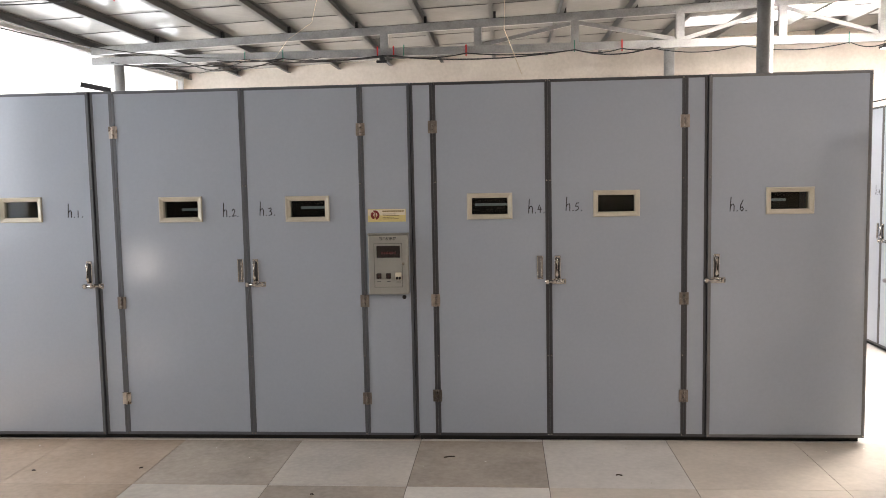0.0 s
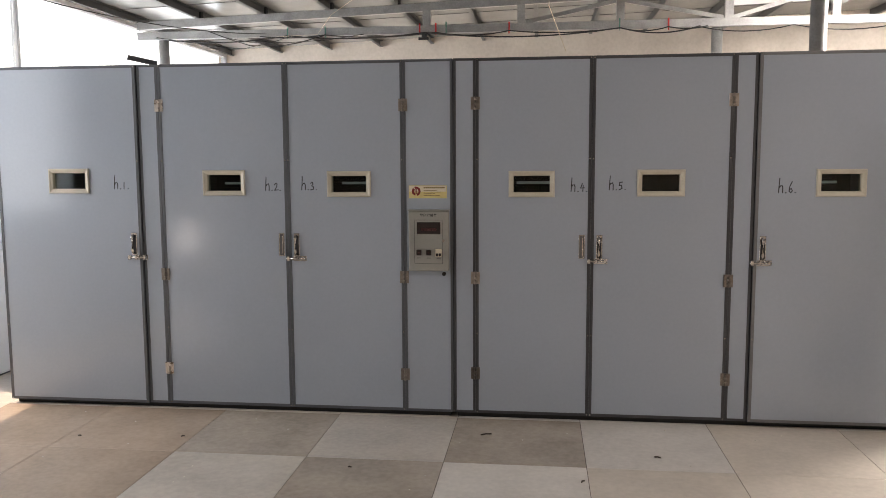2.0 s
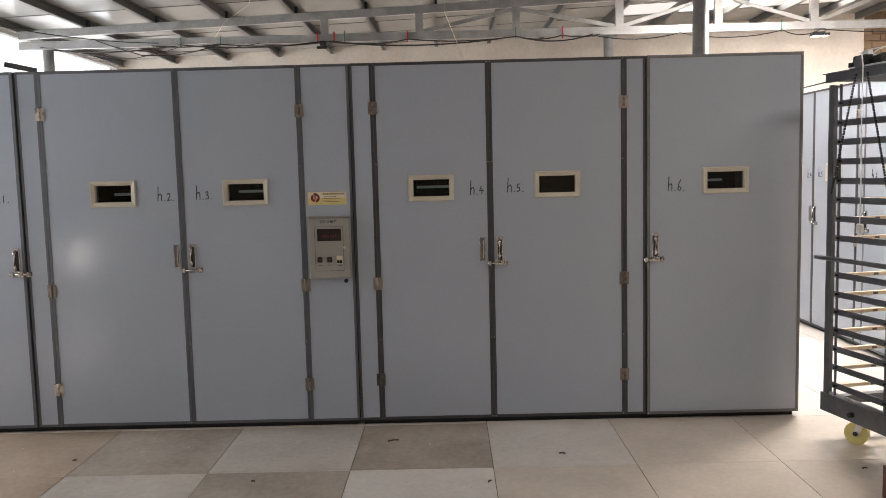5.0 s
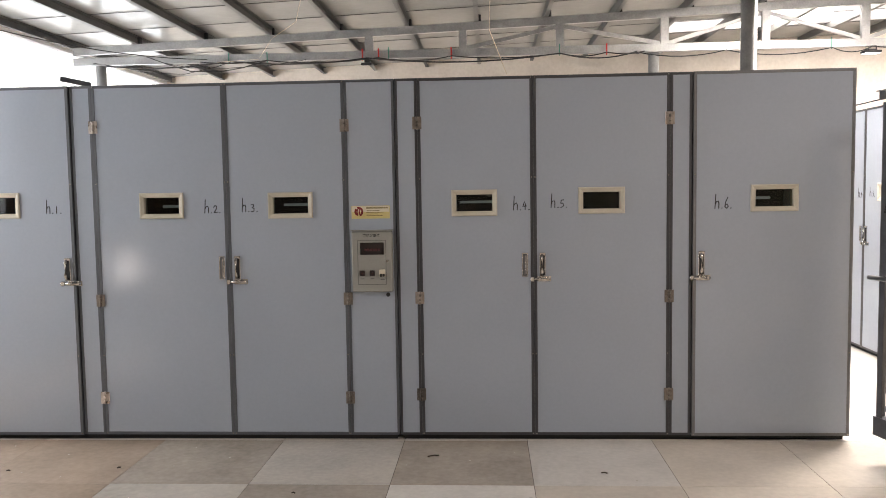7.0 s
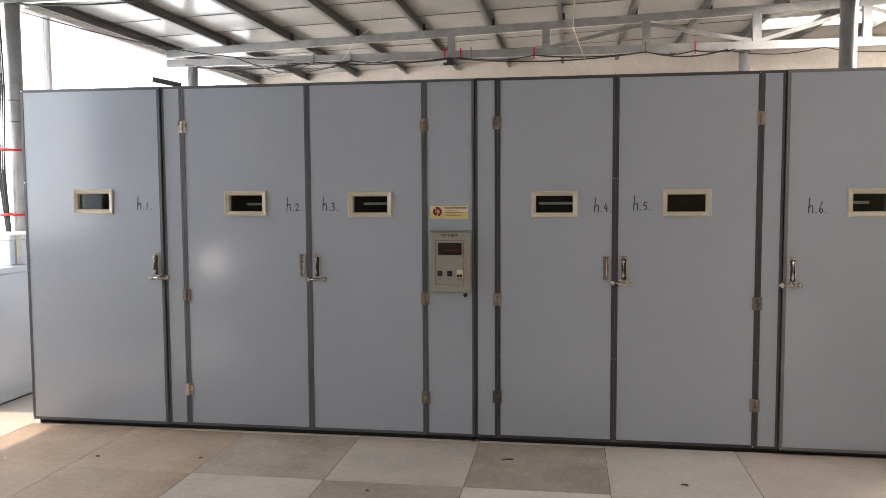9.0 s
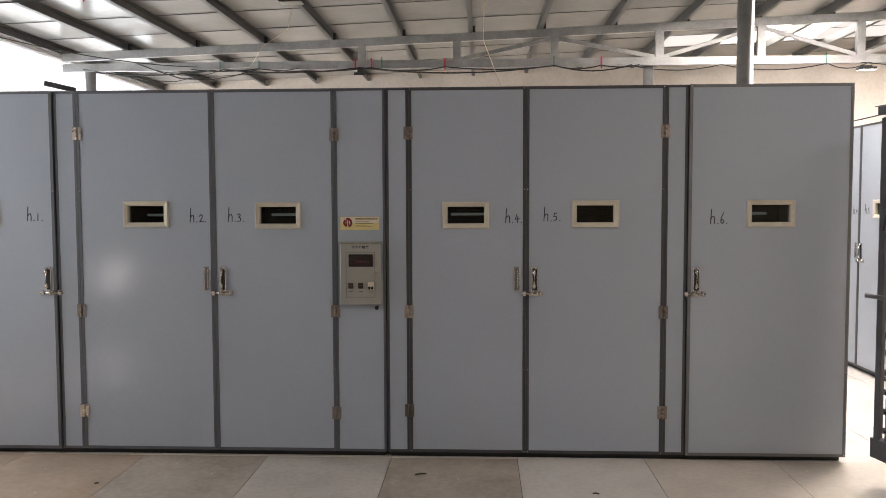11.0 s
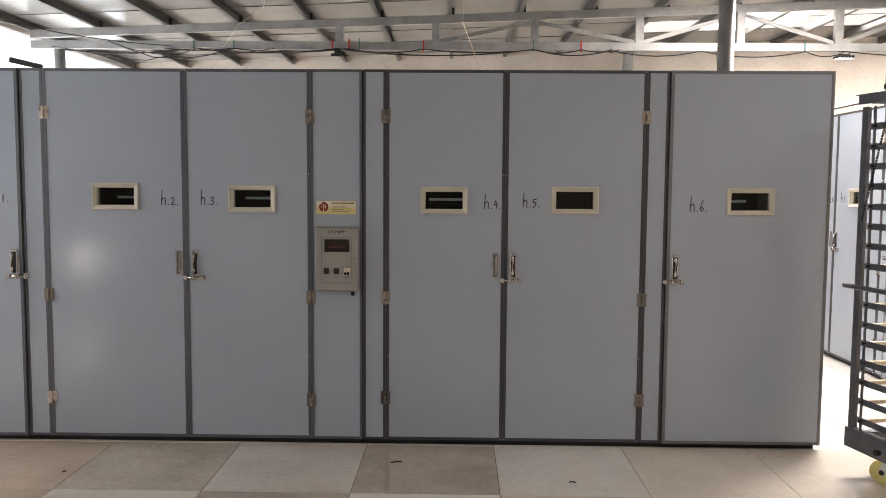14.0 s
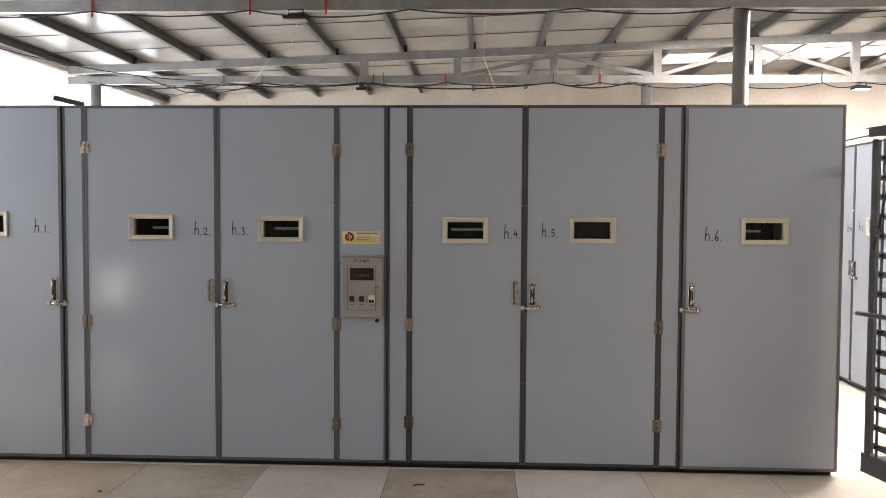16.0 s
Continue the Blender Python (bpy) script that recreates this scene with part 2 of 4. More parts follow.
def part(name, bm, material, parent=None, label=""):
    bmesh.ops.recalc_face_normals(bm, faces=bm.faces)
    me = bpy.data.meshes.new(name)
    bm.to_mesh(me)
    bm.free()
    me.materials.append(material)
    ob = new(name, me)
    if parent:
        ob.parent = parent
    if label:
        ob["label"] = label
    return ob


def thing(name, label, category, m=None, group=""):
    e = new(name)
    e.empty_display_size = 0.1
    tagged(e, label, category, group)
    if m is not None:
        e.matrix_world = m
    return e


def setting(name, bm, material, label, category):
    return tagged(part(name, bm, material), label, category, kind="structure")


def ring(bm, x0, x1, z0, z1, w, y0, y1, bevel=0.0):
    """A rectangular frame of width w in the plane of a front."""
    box(bm, x0, x0 + w, y0, y1, z0, z1, bevel)
    box(bm, x1 - w, x1, y0, y1, z0, z1, bevel)
    box(bm, x0 + w, x1 - w, y0, y1, z1 - w, z1, bevel)
    box(bm, x0 + w, x1 - w, y0, y1, z0, z0 + w, bevel)
    return bm


# ---- the building ----
ROOF0, SLOPE = 3.42, 0.0383


def eaves(x):
    """Height of the purlins' underside."""
    return ROOF0 + SLOPE * (x + 4.39)


X0, X1, Y0, Y1 = -5.25, 9.2, -7.5, 7.6
setting("ground", one(-60, 60, -60, 60, -0.5, -0.06), SOIL, "bare trodden ground outside the shed", "ground")
setting("floor", one(X0 - 0.2, X1 + 0.2, Y0 - 0.2, Y1 + 0.2, -0.06, -0.003), GROUT, "tiled floor with dirty joints between large polished stone tiles", "floor")

# back wall, plastered, with a stretch of bare brick
bm = one(X0 - 0.2, 6.26, Y1, Y1 + 0.2, 0, 4.6)
setting("wall_north", bm, PLASTER, "cream plastered wall with faint stains", "wall")
brick_wall = setting("wall_north_brick", one(6.26, X1 + 0.2, Y1 + 0.03, Y1 + 0.2, 0, 4.6), MORTAR, "bare brown brick wall", "wall")

# west wall: low parapet, piers and wide windows up to the eaves
bm = bmesh.new()
box(bm, X0 - 0.2, X0, Y0, -6.25, 0, 3.55)
box(bm, X0 - 0.2, X0, -6.25, -5.35, 0, 0.36)
box(bm, X0 - 0.2, X0, -6.25, -5.35, 0.9, 3.55)
box(bm, X0 - 0.2, X0, -5.35, -3.0, 0, 3.55)
box(bm, X0 - 0.2, X0, -3.0, Y1, 0, 1.15)
box(bm, X0 - 0.2, X0, -3.0, Y1, 3.42, 3.55)
setting("wall_west", bm, PLASTER, "plastered side wall below a long band of windows", "wall")
# unseen east wall; its window opening is added to let in fill light
bm = bmesh.new()
box(bm, X1, X1 + 0.2, Y0, -6.5, 0, 4.6)
box(bm, X1, X1 + 0.2, -0.7, Y1, 0, 4.6)
box(bm, X1, X1 + 0.2, -6.5, -0.7, 0, 1.15)
box(bm, X1, X1 + 0.2, -6.5, -0.7, 3.25, 4.6)
setting("wall_east", bm, PLASTER, "unseen plastered side wall with an added wide window opening", "wall")
setting("wall_south", one(X0 - 0.2, X1 + 0.2, Y0 - 0.2, Y0, 0, 4.6), PLASTER, "plain plastered end wall", "wall")


def window(name, m, width, height, panes, label):
    w = tagged(new(name), label, "window", kind="structure")
    w.matrix_world = m
    part("window_frame", ring(bmesh.new(), 0, width, 0, height, 0.05, -0.04, 0.04), WHITE, w)
    step = width / panes
    for i in range(panes):
        if i:
            part("mullion", one(i * step - 0.02, i * step + 0.02, -0.03, 0.03, 0.05, height - 0.05), WHITE, w)
        p = part("pane", one(i * step + 0.022, (i + 1) * step - 0.022, -0.003, 0.003, 0.05, height - 0.05), CLEAR, w)
        p.visible_shadow = False
    return w


window("window_1", pose(X0 - 0.1, Y1, 1.15, 0, 0, -90), 10.6, 2.27, 2, "long side window, white with daylight")
window("window_2", pose(X0 - 0.1, -5.35, 0.36, 0, 0, -90), 0.9, 0.54, 1, "small low side window, bright with daylight")
# added window, never in view, for the fill light from the east
window("window_3", pose(X1 + 0.1, -6.5, 1.15, 0, 0, 90), 5.8, 2.1, 4, "added wide window with white frames, out of view")

setting("backdrop", one(-9.1, -9.0, -14, 30, 0.0, 7.5), HAZE, "white overcast glare outside the windows", "backdrop")

# roof: sheets laid side by side, each lapped over the next
SHEET = 0.83
SKY_X = 2.15


def roof_piece(bm, x0, x1, y0, y1, t=0.02, up=0.1):
    vs = []
    for x, y in ((x0, y0), (x1, y0), (x1, y1), (x0, y1)):
        vs.append(bm.verts.new((x, y, eaves(x) + up)))
    for x, y in ((x0, y0), (x1, y0), (x1, y1), (x0, y1)):
        vs.append(bm.verts.new((x, y, eaves(x) + up + t)))
    for f in ((3, 2, 1, 0), (4, 5, 6, 7), (0, 1, 5, 4), (1, 2, 6, 5), (2, 3, 7, 6), (3, 0, 4, 7)):
        bm.faces.new([vs[i] for i in f])


bm, seams, light = bmesh.new(), bmesh.new(), bmesh.new()
cuts = [4.88 - SHEET * k for k in range(15, 0, -1)] + [4.88, 5.71, 6.54, Y1 + 0.3]
for a, b in zip(cuts, cuts[1:]):
    start = {4.88: 3.2, 5.71: SKY_X}.get(round(a, 2))
    end = X1 + 0.4
    # two added skylight openings, out of view, for the extra roof lamps
    if abs(a + 3.42) < 0.02:
        start, end = 1.9, 4.55
    if 1.5 < a < 1.6:
        start, end = 2.15, 4.75
    if start is None:
        roof_piece(bm, X0 - 0.4, X1 + 0.4, a, b)
    else:
        roof_piece(bm, X0 - 0.4, start, a, b)
        roof_piece(light, start, end, a, b, 0.006, 0.106)
        if end < X1:
            roof_piece(bm, end, X1 + 0.4, a, b)
    roof_piece(seams, X0 - 0.4, X1 + 0.4, a - 0.009, a + 0.009, 0.004, 0.092)
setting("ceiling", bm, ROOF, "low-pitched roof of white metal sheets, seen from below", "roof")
setting("trim_roof_seam", seams, SEAM, "dark lapped joints of the roof sheets", "roof joint")
setting("skylight", light, SKYLIGHT, "translucent roof sheets bright with daylight, two of them added out of view", "skylight")

# purlins run from front to back on the trusses
for k in range(-1, 17):
    x = -4.39 + 0.81 * k
    bm = bmesh.new()
    z = eaves(x)
    box(bm, x - 0.025, x - 0.019, Y0, Y1, z, z + 0.095)
    box(bm, x - 0.019, x + 0.025, Y0, Y1, z, z + 0.006)
    box(bm, x - 0.019, x + 0.025, Y0, Y1, z + 0.089, z + 0.095)
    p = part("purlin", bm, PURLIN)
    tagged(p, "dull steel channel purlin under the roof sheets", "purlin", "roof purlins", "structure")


NEAR = 1.2


def truss(y, low, label):
    """A light steel roof truss with a level bottom chord and a sloping top chord."""
    t = thing("roof_truss", label, "truss", pose(0, y, 0), "roof trusses")
    part("bottom_chord", beam(bmesh.new(), (-5.16, 0, low + 0.045), (9.1, 0, low + 0.045), 0.06, 0.09), STEEL, t)
    part("top_chord", beam(bmesh.new(), (-5.16, 0, eaves(-5.16) - 0.049), (9.1, 0, eaves(9.1) - 0.049), 0.06, 0.09), STEEL, t)
    xs = [-1.597, -0.498, 0.623, 1.816, 2.956, 4.06, 5.2, 6.34, 7.48, 8.62]
    for i, x in enumerate(xs):
        top = eaves(x) - 0.094
        part("post", beam(bmesh.new(), (x, 0, low + 0.09), (x, 0, top), 0.09, 0.06), STEEL, t)
        if i and i < len(xs) - 1:
            a, b = xs[i] + 0.05, xs[i + 1] - 0.05
            za, zb = low + 0.10, eaves(b) - 0.12
            if i % 2 == 0:
                za, zb = eaves(a) - 0.12, low + 0.10
            part("brace", beam(bmesh.new(), (a, 0.012, za), (b, 0.012, zb), 0.03, 0.045), STEEL, t)
    for k in range(0, 16):
        x = -4.39 + 0.81 * k
        part("clip", one(x + 0.027, x + 0.055, -0.03, 0.03, eaves(x) - 0.003, eaves(x) + 0.075), DARK, t)
    return t


truss(NEAR, 3.235, "galvanised steel roof truss with ribbons and cable")
truss(4.4, 3.178, "galvanised steel roof truss over the far aisle")


def column(x, y, top):
    c = thing("column", "round galvanised steel roof column", "column", pose(x, y, 0), "roof columns")
    part("shaft", tube(bmesh.new(), [(0, 0, 0.012), (0, 0, top - 0.012)], 0.06, 24), STEEL, c)
    part("base_plate", one(-0.12, 0.12, -0.12, 0.12, 0.0, 0.012), STEEL, c)
    part("head_plate", one(-0.1, 0.1, -0.1, 0.1, top - 0.012, top), STEEL, c)
    return c


column(1.769, NEAR, 3.235)
column(-4.9, NEAR, 3.235)
column(1.694, 4.4, 3.178)
column(-4.835, 4.4, 3.178)

# ---- cabinets ----
DZ0, DZ1, TW = 0.035, 2.341, 0.019


def strokes(text, height):
    """Handwritten marks as flat pen strokes in the plane of a door."""
    glyph = {
        "h": [[(0.08, 0), (0.14, 1.0)], [(0.1, 0.30), (0.2, 0.48), (0.31, 0.5), (0.36, 0.36), (0.35, 0.0)]],
        "1": [[(0.1, 0.0), (0.12, 0.5)]],
        "2": [[(0, 0.42), (0.1, 0.54), (0.22, 0.48), (0.2, 0.3), (0.02, 0.02), (0.3, 0.05)]],
        "3": [[(0, 0.5), (0.16, 0.55), (0.2, 0.42), (0.08, 0.3), (0.22, 0.22), (0.2, 0.04), (0.0, 0.0)]],
        "4": [[(0.12, 0.58), (0.0, 0.26), (0.28, 0.28)], [(0.18, 0.44), (0.16, 0.02)]],
        "5": [[(0.24, 0.56), (0.06, 0.54), (0.02, 0.32), (0.18, 0.32), (0.22, 0.12), (0.02, 0.0)]],
        "6": [[(0.22, 0.78), (0.06, 0.42), (0.02, 0.12), (0.14, 0.0), (0.25, 0.14), (0.16, 0.3), (0.05, 0.2)]],
        ".": [[(0.0, 0.0), (0.035, 0.02)]],
    }
    bm, at = bmesh.new(), 0.0
    for ch in text:
        for line in glyph[ch]:
            pts = [Vector((at + px * height, 0, pz * height)) for px, pz in line]
            for a, b in zip(pts, pts[1:]):
                d = (b - a).normalized()
                n = Vector((-d.z, 0, d.x)) * 0.0028
                a, b = a - d * 0.0022, b + d * 0.0022
                q = [bm.verts.new(p) for p in (a - n, b - n, b + n, a + n)]
                r = [bm.verts.new(v.co + Vector((0, 0.0012, 0))) for v in q]
                bm.faces.new(q)
                bm.faces.new(r[::-1])
                for k in range(4):
                    bm.faces.new((q[k], q[(k + 1) % 4], r[(k + 1) % 4], r[k]))
        at += height * {"h": 0.56, ".": 0.20}.get(ch, 0.42)
    return bm


def pull_handle(parent, x, y, flat=False):
    """An upright pull: a chrome surround, a dark recess and a grip bar; the flat kind is a plain recessed cup."""
    bm = ring(bmesh.new(), x - 0.019, x + 0.019, 1.07, 1.222, 0.006, y - 0.008, y - 0.0005, 0.0015)
    if flat:
        box(bm, x + 0.002, x + 0.010, y - 0.010, y - 0.003, 1.084, 1.208, 0.002)
    h = part("handle", bm, CHROME, parent, "worn chrome pull handle")
    part("recess", one(x - 0.013, x + 0.013, y - 0.003, y - 0.0005, 1.076, 1.216), TRIM_LIGHT if flat else DARK, parent, "recess behind the handle")
    if not flat:
        bar = tube(bmesh.new(), [(x - 0.004, y - 0.004, 1.083), (x - 0.004, y - 0.022, 1.091), (x - 0.004, y - 0.03, 1.105), (x - 0.004, y - 0.03, 1.187), (x - 0.004, y - 0.022, 1.201), (x - 0.004, y - 0.004, 1.209)], 0.0085, 10)
        box(bar, x - 0.017, x + 0.017, y - 0.012, y - 0.0085, 1.205, 1.221, 0.001)
        part("grip", bar, CHROME, parent, "chrome grip bar")
    return h


def bolt(parent, x0, x1, y):
    """A sliding bolt that crosses the gap to the next panel."""
    bm = bmesh.new()
    box(bm, x0 + 0.045, x1, y - 0.003, y, 1.037, 1.071, 0.001)
    tube(bm, [(x0, y - 0.014, 1.054), (x1 - 0.004, y - 0.014, 1.054)], 0.0085, 10)
    for sx in (x0 + 0.055, x1 - 0.025):
        box(bm, sx, sx + 0.014, y - 0.026, y - 0.003, 1.041, 1.067, 0.003)
    box(bm, x0 + 0.004, x0 + 0.024, y - 0.024, y - 0.001, 1.039, 1.069, 0.002)
    tube(bm, [(x0 + 0.085, y - 0.02, 1.057), (x0 + 0.085, y - 0.042, 1.073)], 0.006, 8)
    return part("bolt", bm, CHROME, parent, "worn chrome sliding bolt")


def hinge(parent, x, z, y=0.0, metal=None):
    bm = bmesh.new()
    box(bm, x - 0.029, x - 0.006, y - 0.006, y - 0.001, z - 0.04, z + 0.04, 0.001)
    box(bm, x + 0.006, x + 0.029, y - 0.006, y - 0.001, z - 0.04, z + 0.04, 0.001)
    for k in range(3):
        tube(bm, [(x, y - 0.008, z - 0.041 + k * 0.028), (x, y - 0.008, z - 0.015 + k * 0.028)], 0.0075, 10)
    for sx in (-0.018, 0.018):
        for sz in (-0.026, 0.0, 0.026):
            tube(bm, [(x + sx, y - 0.006, z + sz), (x + sx, y - 0.0085, z + sz)], 0.004, 6)
    return part("hinge", bm, metal or HINGE, parent, "tarnished steel butt hinge")


def frame_ring(x0, x1, z0, z1, w, y):
    """One moulded window surround: a rounded outer lip that steps back to the opening and lines it."""
    bm = bmesh.new()
    rows = []
    for inset, dy in ((0.0, -0.0006), (0.0, -0.010), (0.004, -0.015), (0.010, -0.014), (w - 0.012, -0.009), (w - 0.004, -0.007), (w, -0.002), (w, 0.046)):
        rows.append([bm.verts.new((px, y + dy, pz)) for px, pz in ((x0 + inset, z0 + inset), (x1 - inset, z0 + inset), (x1 - inset, z1 - inset), (x0 + inset, z1 - inset))])
    for a, b in zip(rows, rows[1:]):
        for k in range(4):
            bm.faces.new((a[k], a[(k + 1) % 4], b[(k + 1) % 4], b[k]))
    return bm


def door(parent, x0, x1, y, window_x, mark, mark_x, mark_z, trim=TRIM, window_z=1.551):
    """A flush insulated door: panel with a window hole, metal edging, framed pane and a handwritten mark."""
    wz0, wz1, hw = window_z - 0.059, window_z + 0.059, 0.119
    wx0, wx1 = window_x - hw, window_x + hw
    bm = bmesh.new()
    a, b, t = x0 + 0.004, x1 - 0.004, 0.048
    box(bm, a, wx0, y, y + t, DZ0 + 0.004, DZ1 - 0.004)
    box(bm, wx1, b, y, y + t, DZ0 + 0.004, DZ1 - 0.004)
    box(bm, wx0, wx1, y, y + t, DZ0 + 0.004, wz0)
    box(bm, wx0, wx1, y, y + t, wz1, DZ1 - 0.004)
    bmesh.ops.remove_doubles(bm, verts=bm.verts, dist=1e-5)
    d = part("door", bm, PANEL, parent, "flush blue-grey insulated door with a handwritten mark")
    part("edging", ring(bmesh.new(), x0, x1, DZ0, DZ1, TW, y - 0.003, y + t + 0.002), trim, d, "dark grey metal edging")
    for sx in (x0 + TW / 2, x1 - TW / 2):
        for sz in (DZ1 - 0.010, 1.705, 0.57, DZ0 + 0.010):
            part("screw", tube(bmesh.new(), [(sx, y - 0.003, sz), (sx, y - 0.0045, sz)], 0.0045, 6), CHROME, d)
    bm = frame_ring(wx0 - 0.027, wx1 + 0.027, wz0 - 0.025, wz1 + 0.025, 0.031, y)
    part("window_frame", bm, CREAM, d, "cream plastic window frame")
    part("pane", one(wx0 + 0.001, wx1 - 0.001, y + 0.018, y + 0.022, wz0 + 0.006, wz1 - 0.006), PANE, d, "dark glass pane")
    bm = strokes(mark, 0.088)
    bmesh.ops.translate(bm, vec=(mark_x, y - 0.0014, mark_z), verts=bm.verts)
    part("handwriting", bm, INK, d, "black handwritten mark " + mark)
    return d


def slim_panel(parent, x0, x1, name="side_panel", trim=None):
    p = part(name, one(x0 + 0.004, x1 - 0.004, 0.0, 0.048, DZ0 + 0.004, DZ1 - 0.004), PANEL, parent)
    part("edging", ring(bmesh.new(), x0, x1, DZ0, DZ1, TW * 0.85, -0.003, 0.05), trim or TRIM, p, "dark grey metal edging")
    return p


def cabinet_body(parent, width, dividers, depth=1.1):
    f = 0.056
    part("side_wall", one(0.002, 0.05, f, depth, 0.035, 2.336), PANEL, parent)
    part("side_wall", one(width - 0.05, width - 0.002, f, depth, 0.035, 2.336), PANEL, parent)
    part("back_wall", one(0.05, width - 0.05, depth - 0.05, depth, 0.035, 2.336), INSIDE_SHADE, parent)
    part("top_panel", one(0.05, width - 0.05, f, depth - 0.05, 2.286, 2.336), INSIDE_SHADE, parent)
    part("bottom_panel", one(0.05, width - 0.05, f, depth - 0.05, 0.035, 0.085), INSIDE_SHADE, parent)
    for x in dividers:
        part("divider", one(x - 0.03, x + 0.03, f, depth - 0.05, 0.085, 2.286), INSIDE_SHADE, parent)
    part("plinth", one(0.02, width - 0.02, 0.03, depth - 0.03, 0.0, 0.034), DARK, parent, "black recessed plinth")


def lamp_tube(parent, x0, x1, z=1.548):
    # added glowing bar that draws the pane's bright streak
    part("lamp_tube", tube(bmesh.new(), [(x0, 0.26, z), (x1, 0.26, z)], 0.009, 10), STREAK, parent, "dim glowing bar standing in for a bright streak in the pane")


def letters(text, size, x, y, z, spread=1.0):
    """Printed characters in the plane of a front, as thin raised solids."""
    curve = bpy.data.curves.new("print", "FONT")
    curve.body, curve.size, curve.extrude, curve.offset, curve.space_character = text, size, 0.0004, 0.0006, spread
    ob = bpy.data.objects.new("print", curve)
    scene.collection.objects.link(ob)
    bm = bmesh.new()
    bm.from_mesh(ob.to_mesh())
    ob.to_mesh_clear()
    bpy.data.objects.remove(ob)
    bpy.data.curves.remove(curve)
    bmesh.ops.transform(bm, matrix=pose(x, y, z, 90, 0, 0), verts=bm.verts)
    return bm


def control_box(parent, x0):
    """Grey control box with display, two buttons and a switch, below a yellow sticker."""
    y = -0.045
    c = part("control_box", one(x0, x0 + 0.262, y, -0.001, 0.984, 1.374, bevel=0.006), CTRL, parent, "grey enamelled control box")
    part("rain_lip", one(x0 - 0.004, x0 + 0.266, y - 0.01, -0.001, 1.376, 1.383, bevel=0.002), CTRL, c)
    part("door_line", ring(bmesh.new(), x0 + 0.038, x0 + 0.222, 1.032, 1.318, 0.0025, y - 0.0016, y - 0.0002), CTRL_DARK, c)
    part("display", one(x0 + 0.056, x0 + 0.208, y - 0.004, y - 0.0002, 1.225, 1.303, bevel=0.002), SCREEN, c, "dark red display")
    bm = bmesh.new()
    for k in range(6):
        box(bm, x0 + 0.085 + k * 0.017, x0 + 0.097 + k * 0.017, y - 0.0052, y - 0.0042, 1.248, 1.264)
    part("digits", bm, RED_SEG, c, "dim red digits")
    for k in range(2):
        bx = x0 + 0.068 + k * 0.063
        b = part("button", one(bx - 0.016, bx + 0.016, y - 0.009, y - 0.0002, 1.088, 1.124, bevel=0.003), BUTTON, c, "dark red push button")
        part("button_mark", one(bx - 0.004, bx + 0.004, y - 0.0105, y - 0.0092, 1.101, 1.109), RED_SEG, c)
        part("caption", one(bx - 0.012, bx + 0.012, y - 0.0014, y - 0.0002, 1.068, 1.072), CTRL_DARK, c)
    bx = x0 + 0.196
    bm = one(bx - 0.02, bx + 0.02, y - 0.012, y - 0.0002, 1.08, 1.13, bevel=0.003)
    part("switch", bm, STICKER_PALE, c, "pale circuit breaker")
    bm = bmesh.new()
    for k in (-1, 1):
        box(bm, bx + k * 0.009 - 0.007, bx + k * 0.009 + 0.007, y - 0.024, y - 0.0122, 1.084, 1.102, 0.002)
    part("toggle", bm, DARK, c, "black breaker toggle")
    part("caption", one(bx - 0.014, bx + 0.014, y - 0.0014, y - 0.0002, 1.064, 1.068), CTRL_DARK, c)
    bm = letters("智能控制器", 0.0205, x0 + 0.074, y - 0.0004, 1.3405, 1.18)
    part("heading", bm, DARK, c, "dark printed heading")
    part("lock", tube(bmesh.new(), [(x0 + 0.228, y - 0.0002, 1.184), (x0 + 0.228, y - 0.012, 1.184)], 0.009, 14), CHROME, c, "chrome lock")
    part("cable_plug", tube(bmesh.new(), [(x0 + 0.226, -0.0005, 0.962), (x0 + 0.226, -0.012, 0.962)], 0.013, 16), DARK, parent, "black rubber plug")
    s = part("sticker", one(x0 - 0.002, x0 + 0.246, -0.0022, -0.0004, 1.455, 1.538), STICKER, parent, "yellow maker's sticker with a dark red emblem")
    part("sticker_band", one(x0 + 0.002, x0 + 0.242, -0.0034, -0.0024, 1.498, 1.535), STICKER_PALE, s)
    bm = bmesh.new()
    n = 18
    for a0, a1, r0, r1 in ((-1.3, 1.9, 0.017, 0.031), (2.2, 4.6, 0.012, 0.027)):
        for i in range(n):
            t0, t1 = a0 + (a1 - a0) * i / n, a0 + (a1 - a0) * (i + 1) / n
            q = [bm.verts.new((x0 + 0.044 + r * math.cos(t), -0.0042, 1.5 + r * math.sin(t))) for r, t in ((r0, t0), (r1, t0), (r1, t1), (r0, t1))]
            bm.faces.new(q)
    box(bm, x0 + 0.036, x0 + 0.042, -0.0046, -0.0036, 1.484, 1.518)
    box(bm, x0 + 0.047, x0 + 0.053, -0.0046, -0.0036, 1.484, 1.518)
    part("emblem", bm, LOGO, s, "dark red round emblem")
    bm = bmesh.new()
    for k in range(11):
        box(bm, x0 + 0.095 + k * 0.0128, x0 + 0.105 + k * 0.0128, -0.0046, -0.0036, 1.519, 1.529)
    for k, w in enumerate((0.085, 0.11, 0.075, 0.105)):
        box(bm, x0 + 0.095, x0 + 0.095 + w, -0.0046, -0.0023, 1.504 - k * 0.0105, 1.5075 - k * 0.0105)
    part("print", bm, PRINT, s)


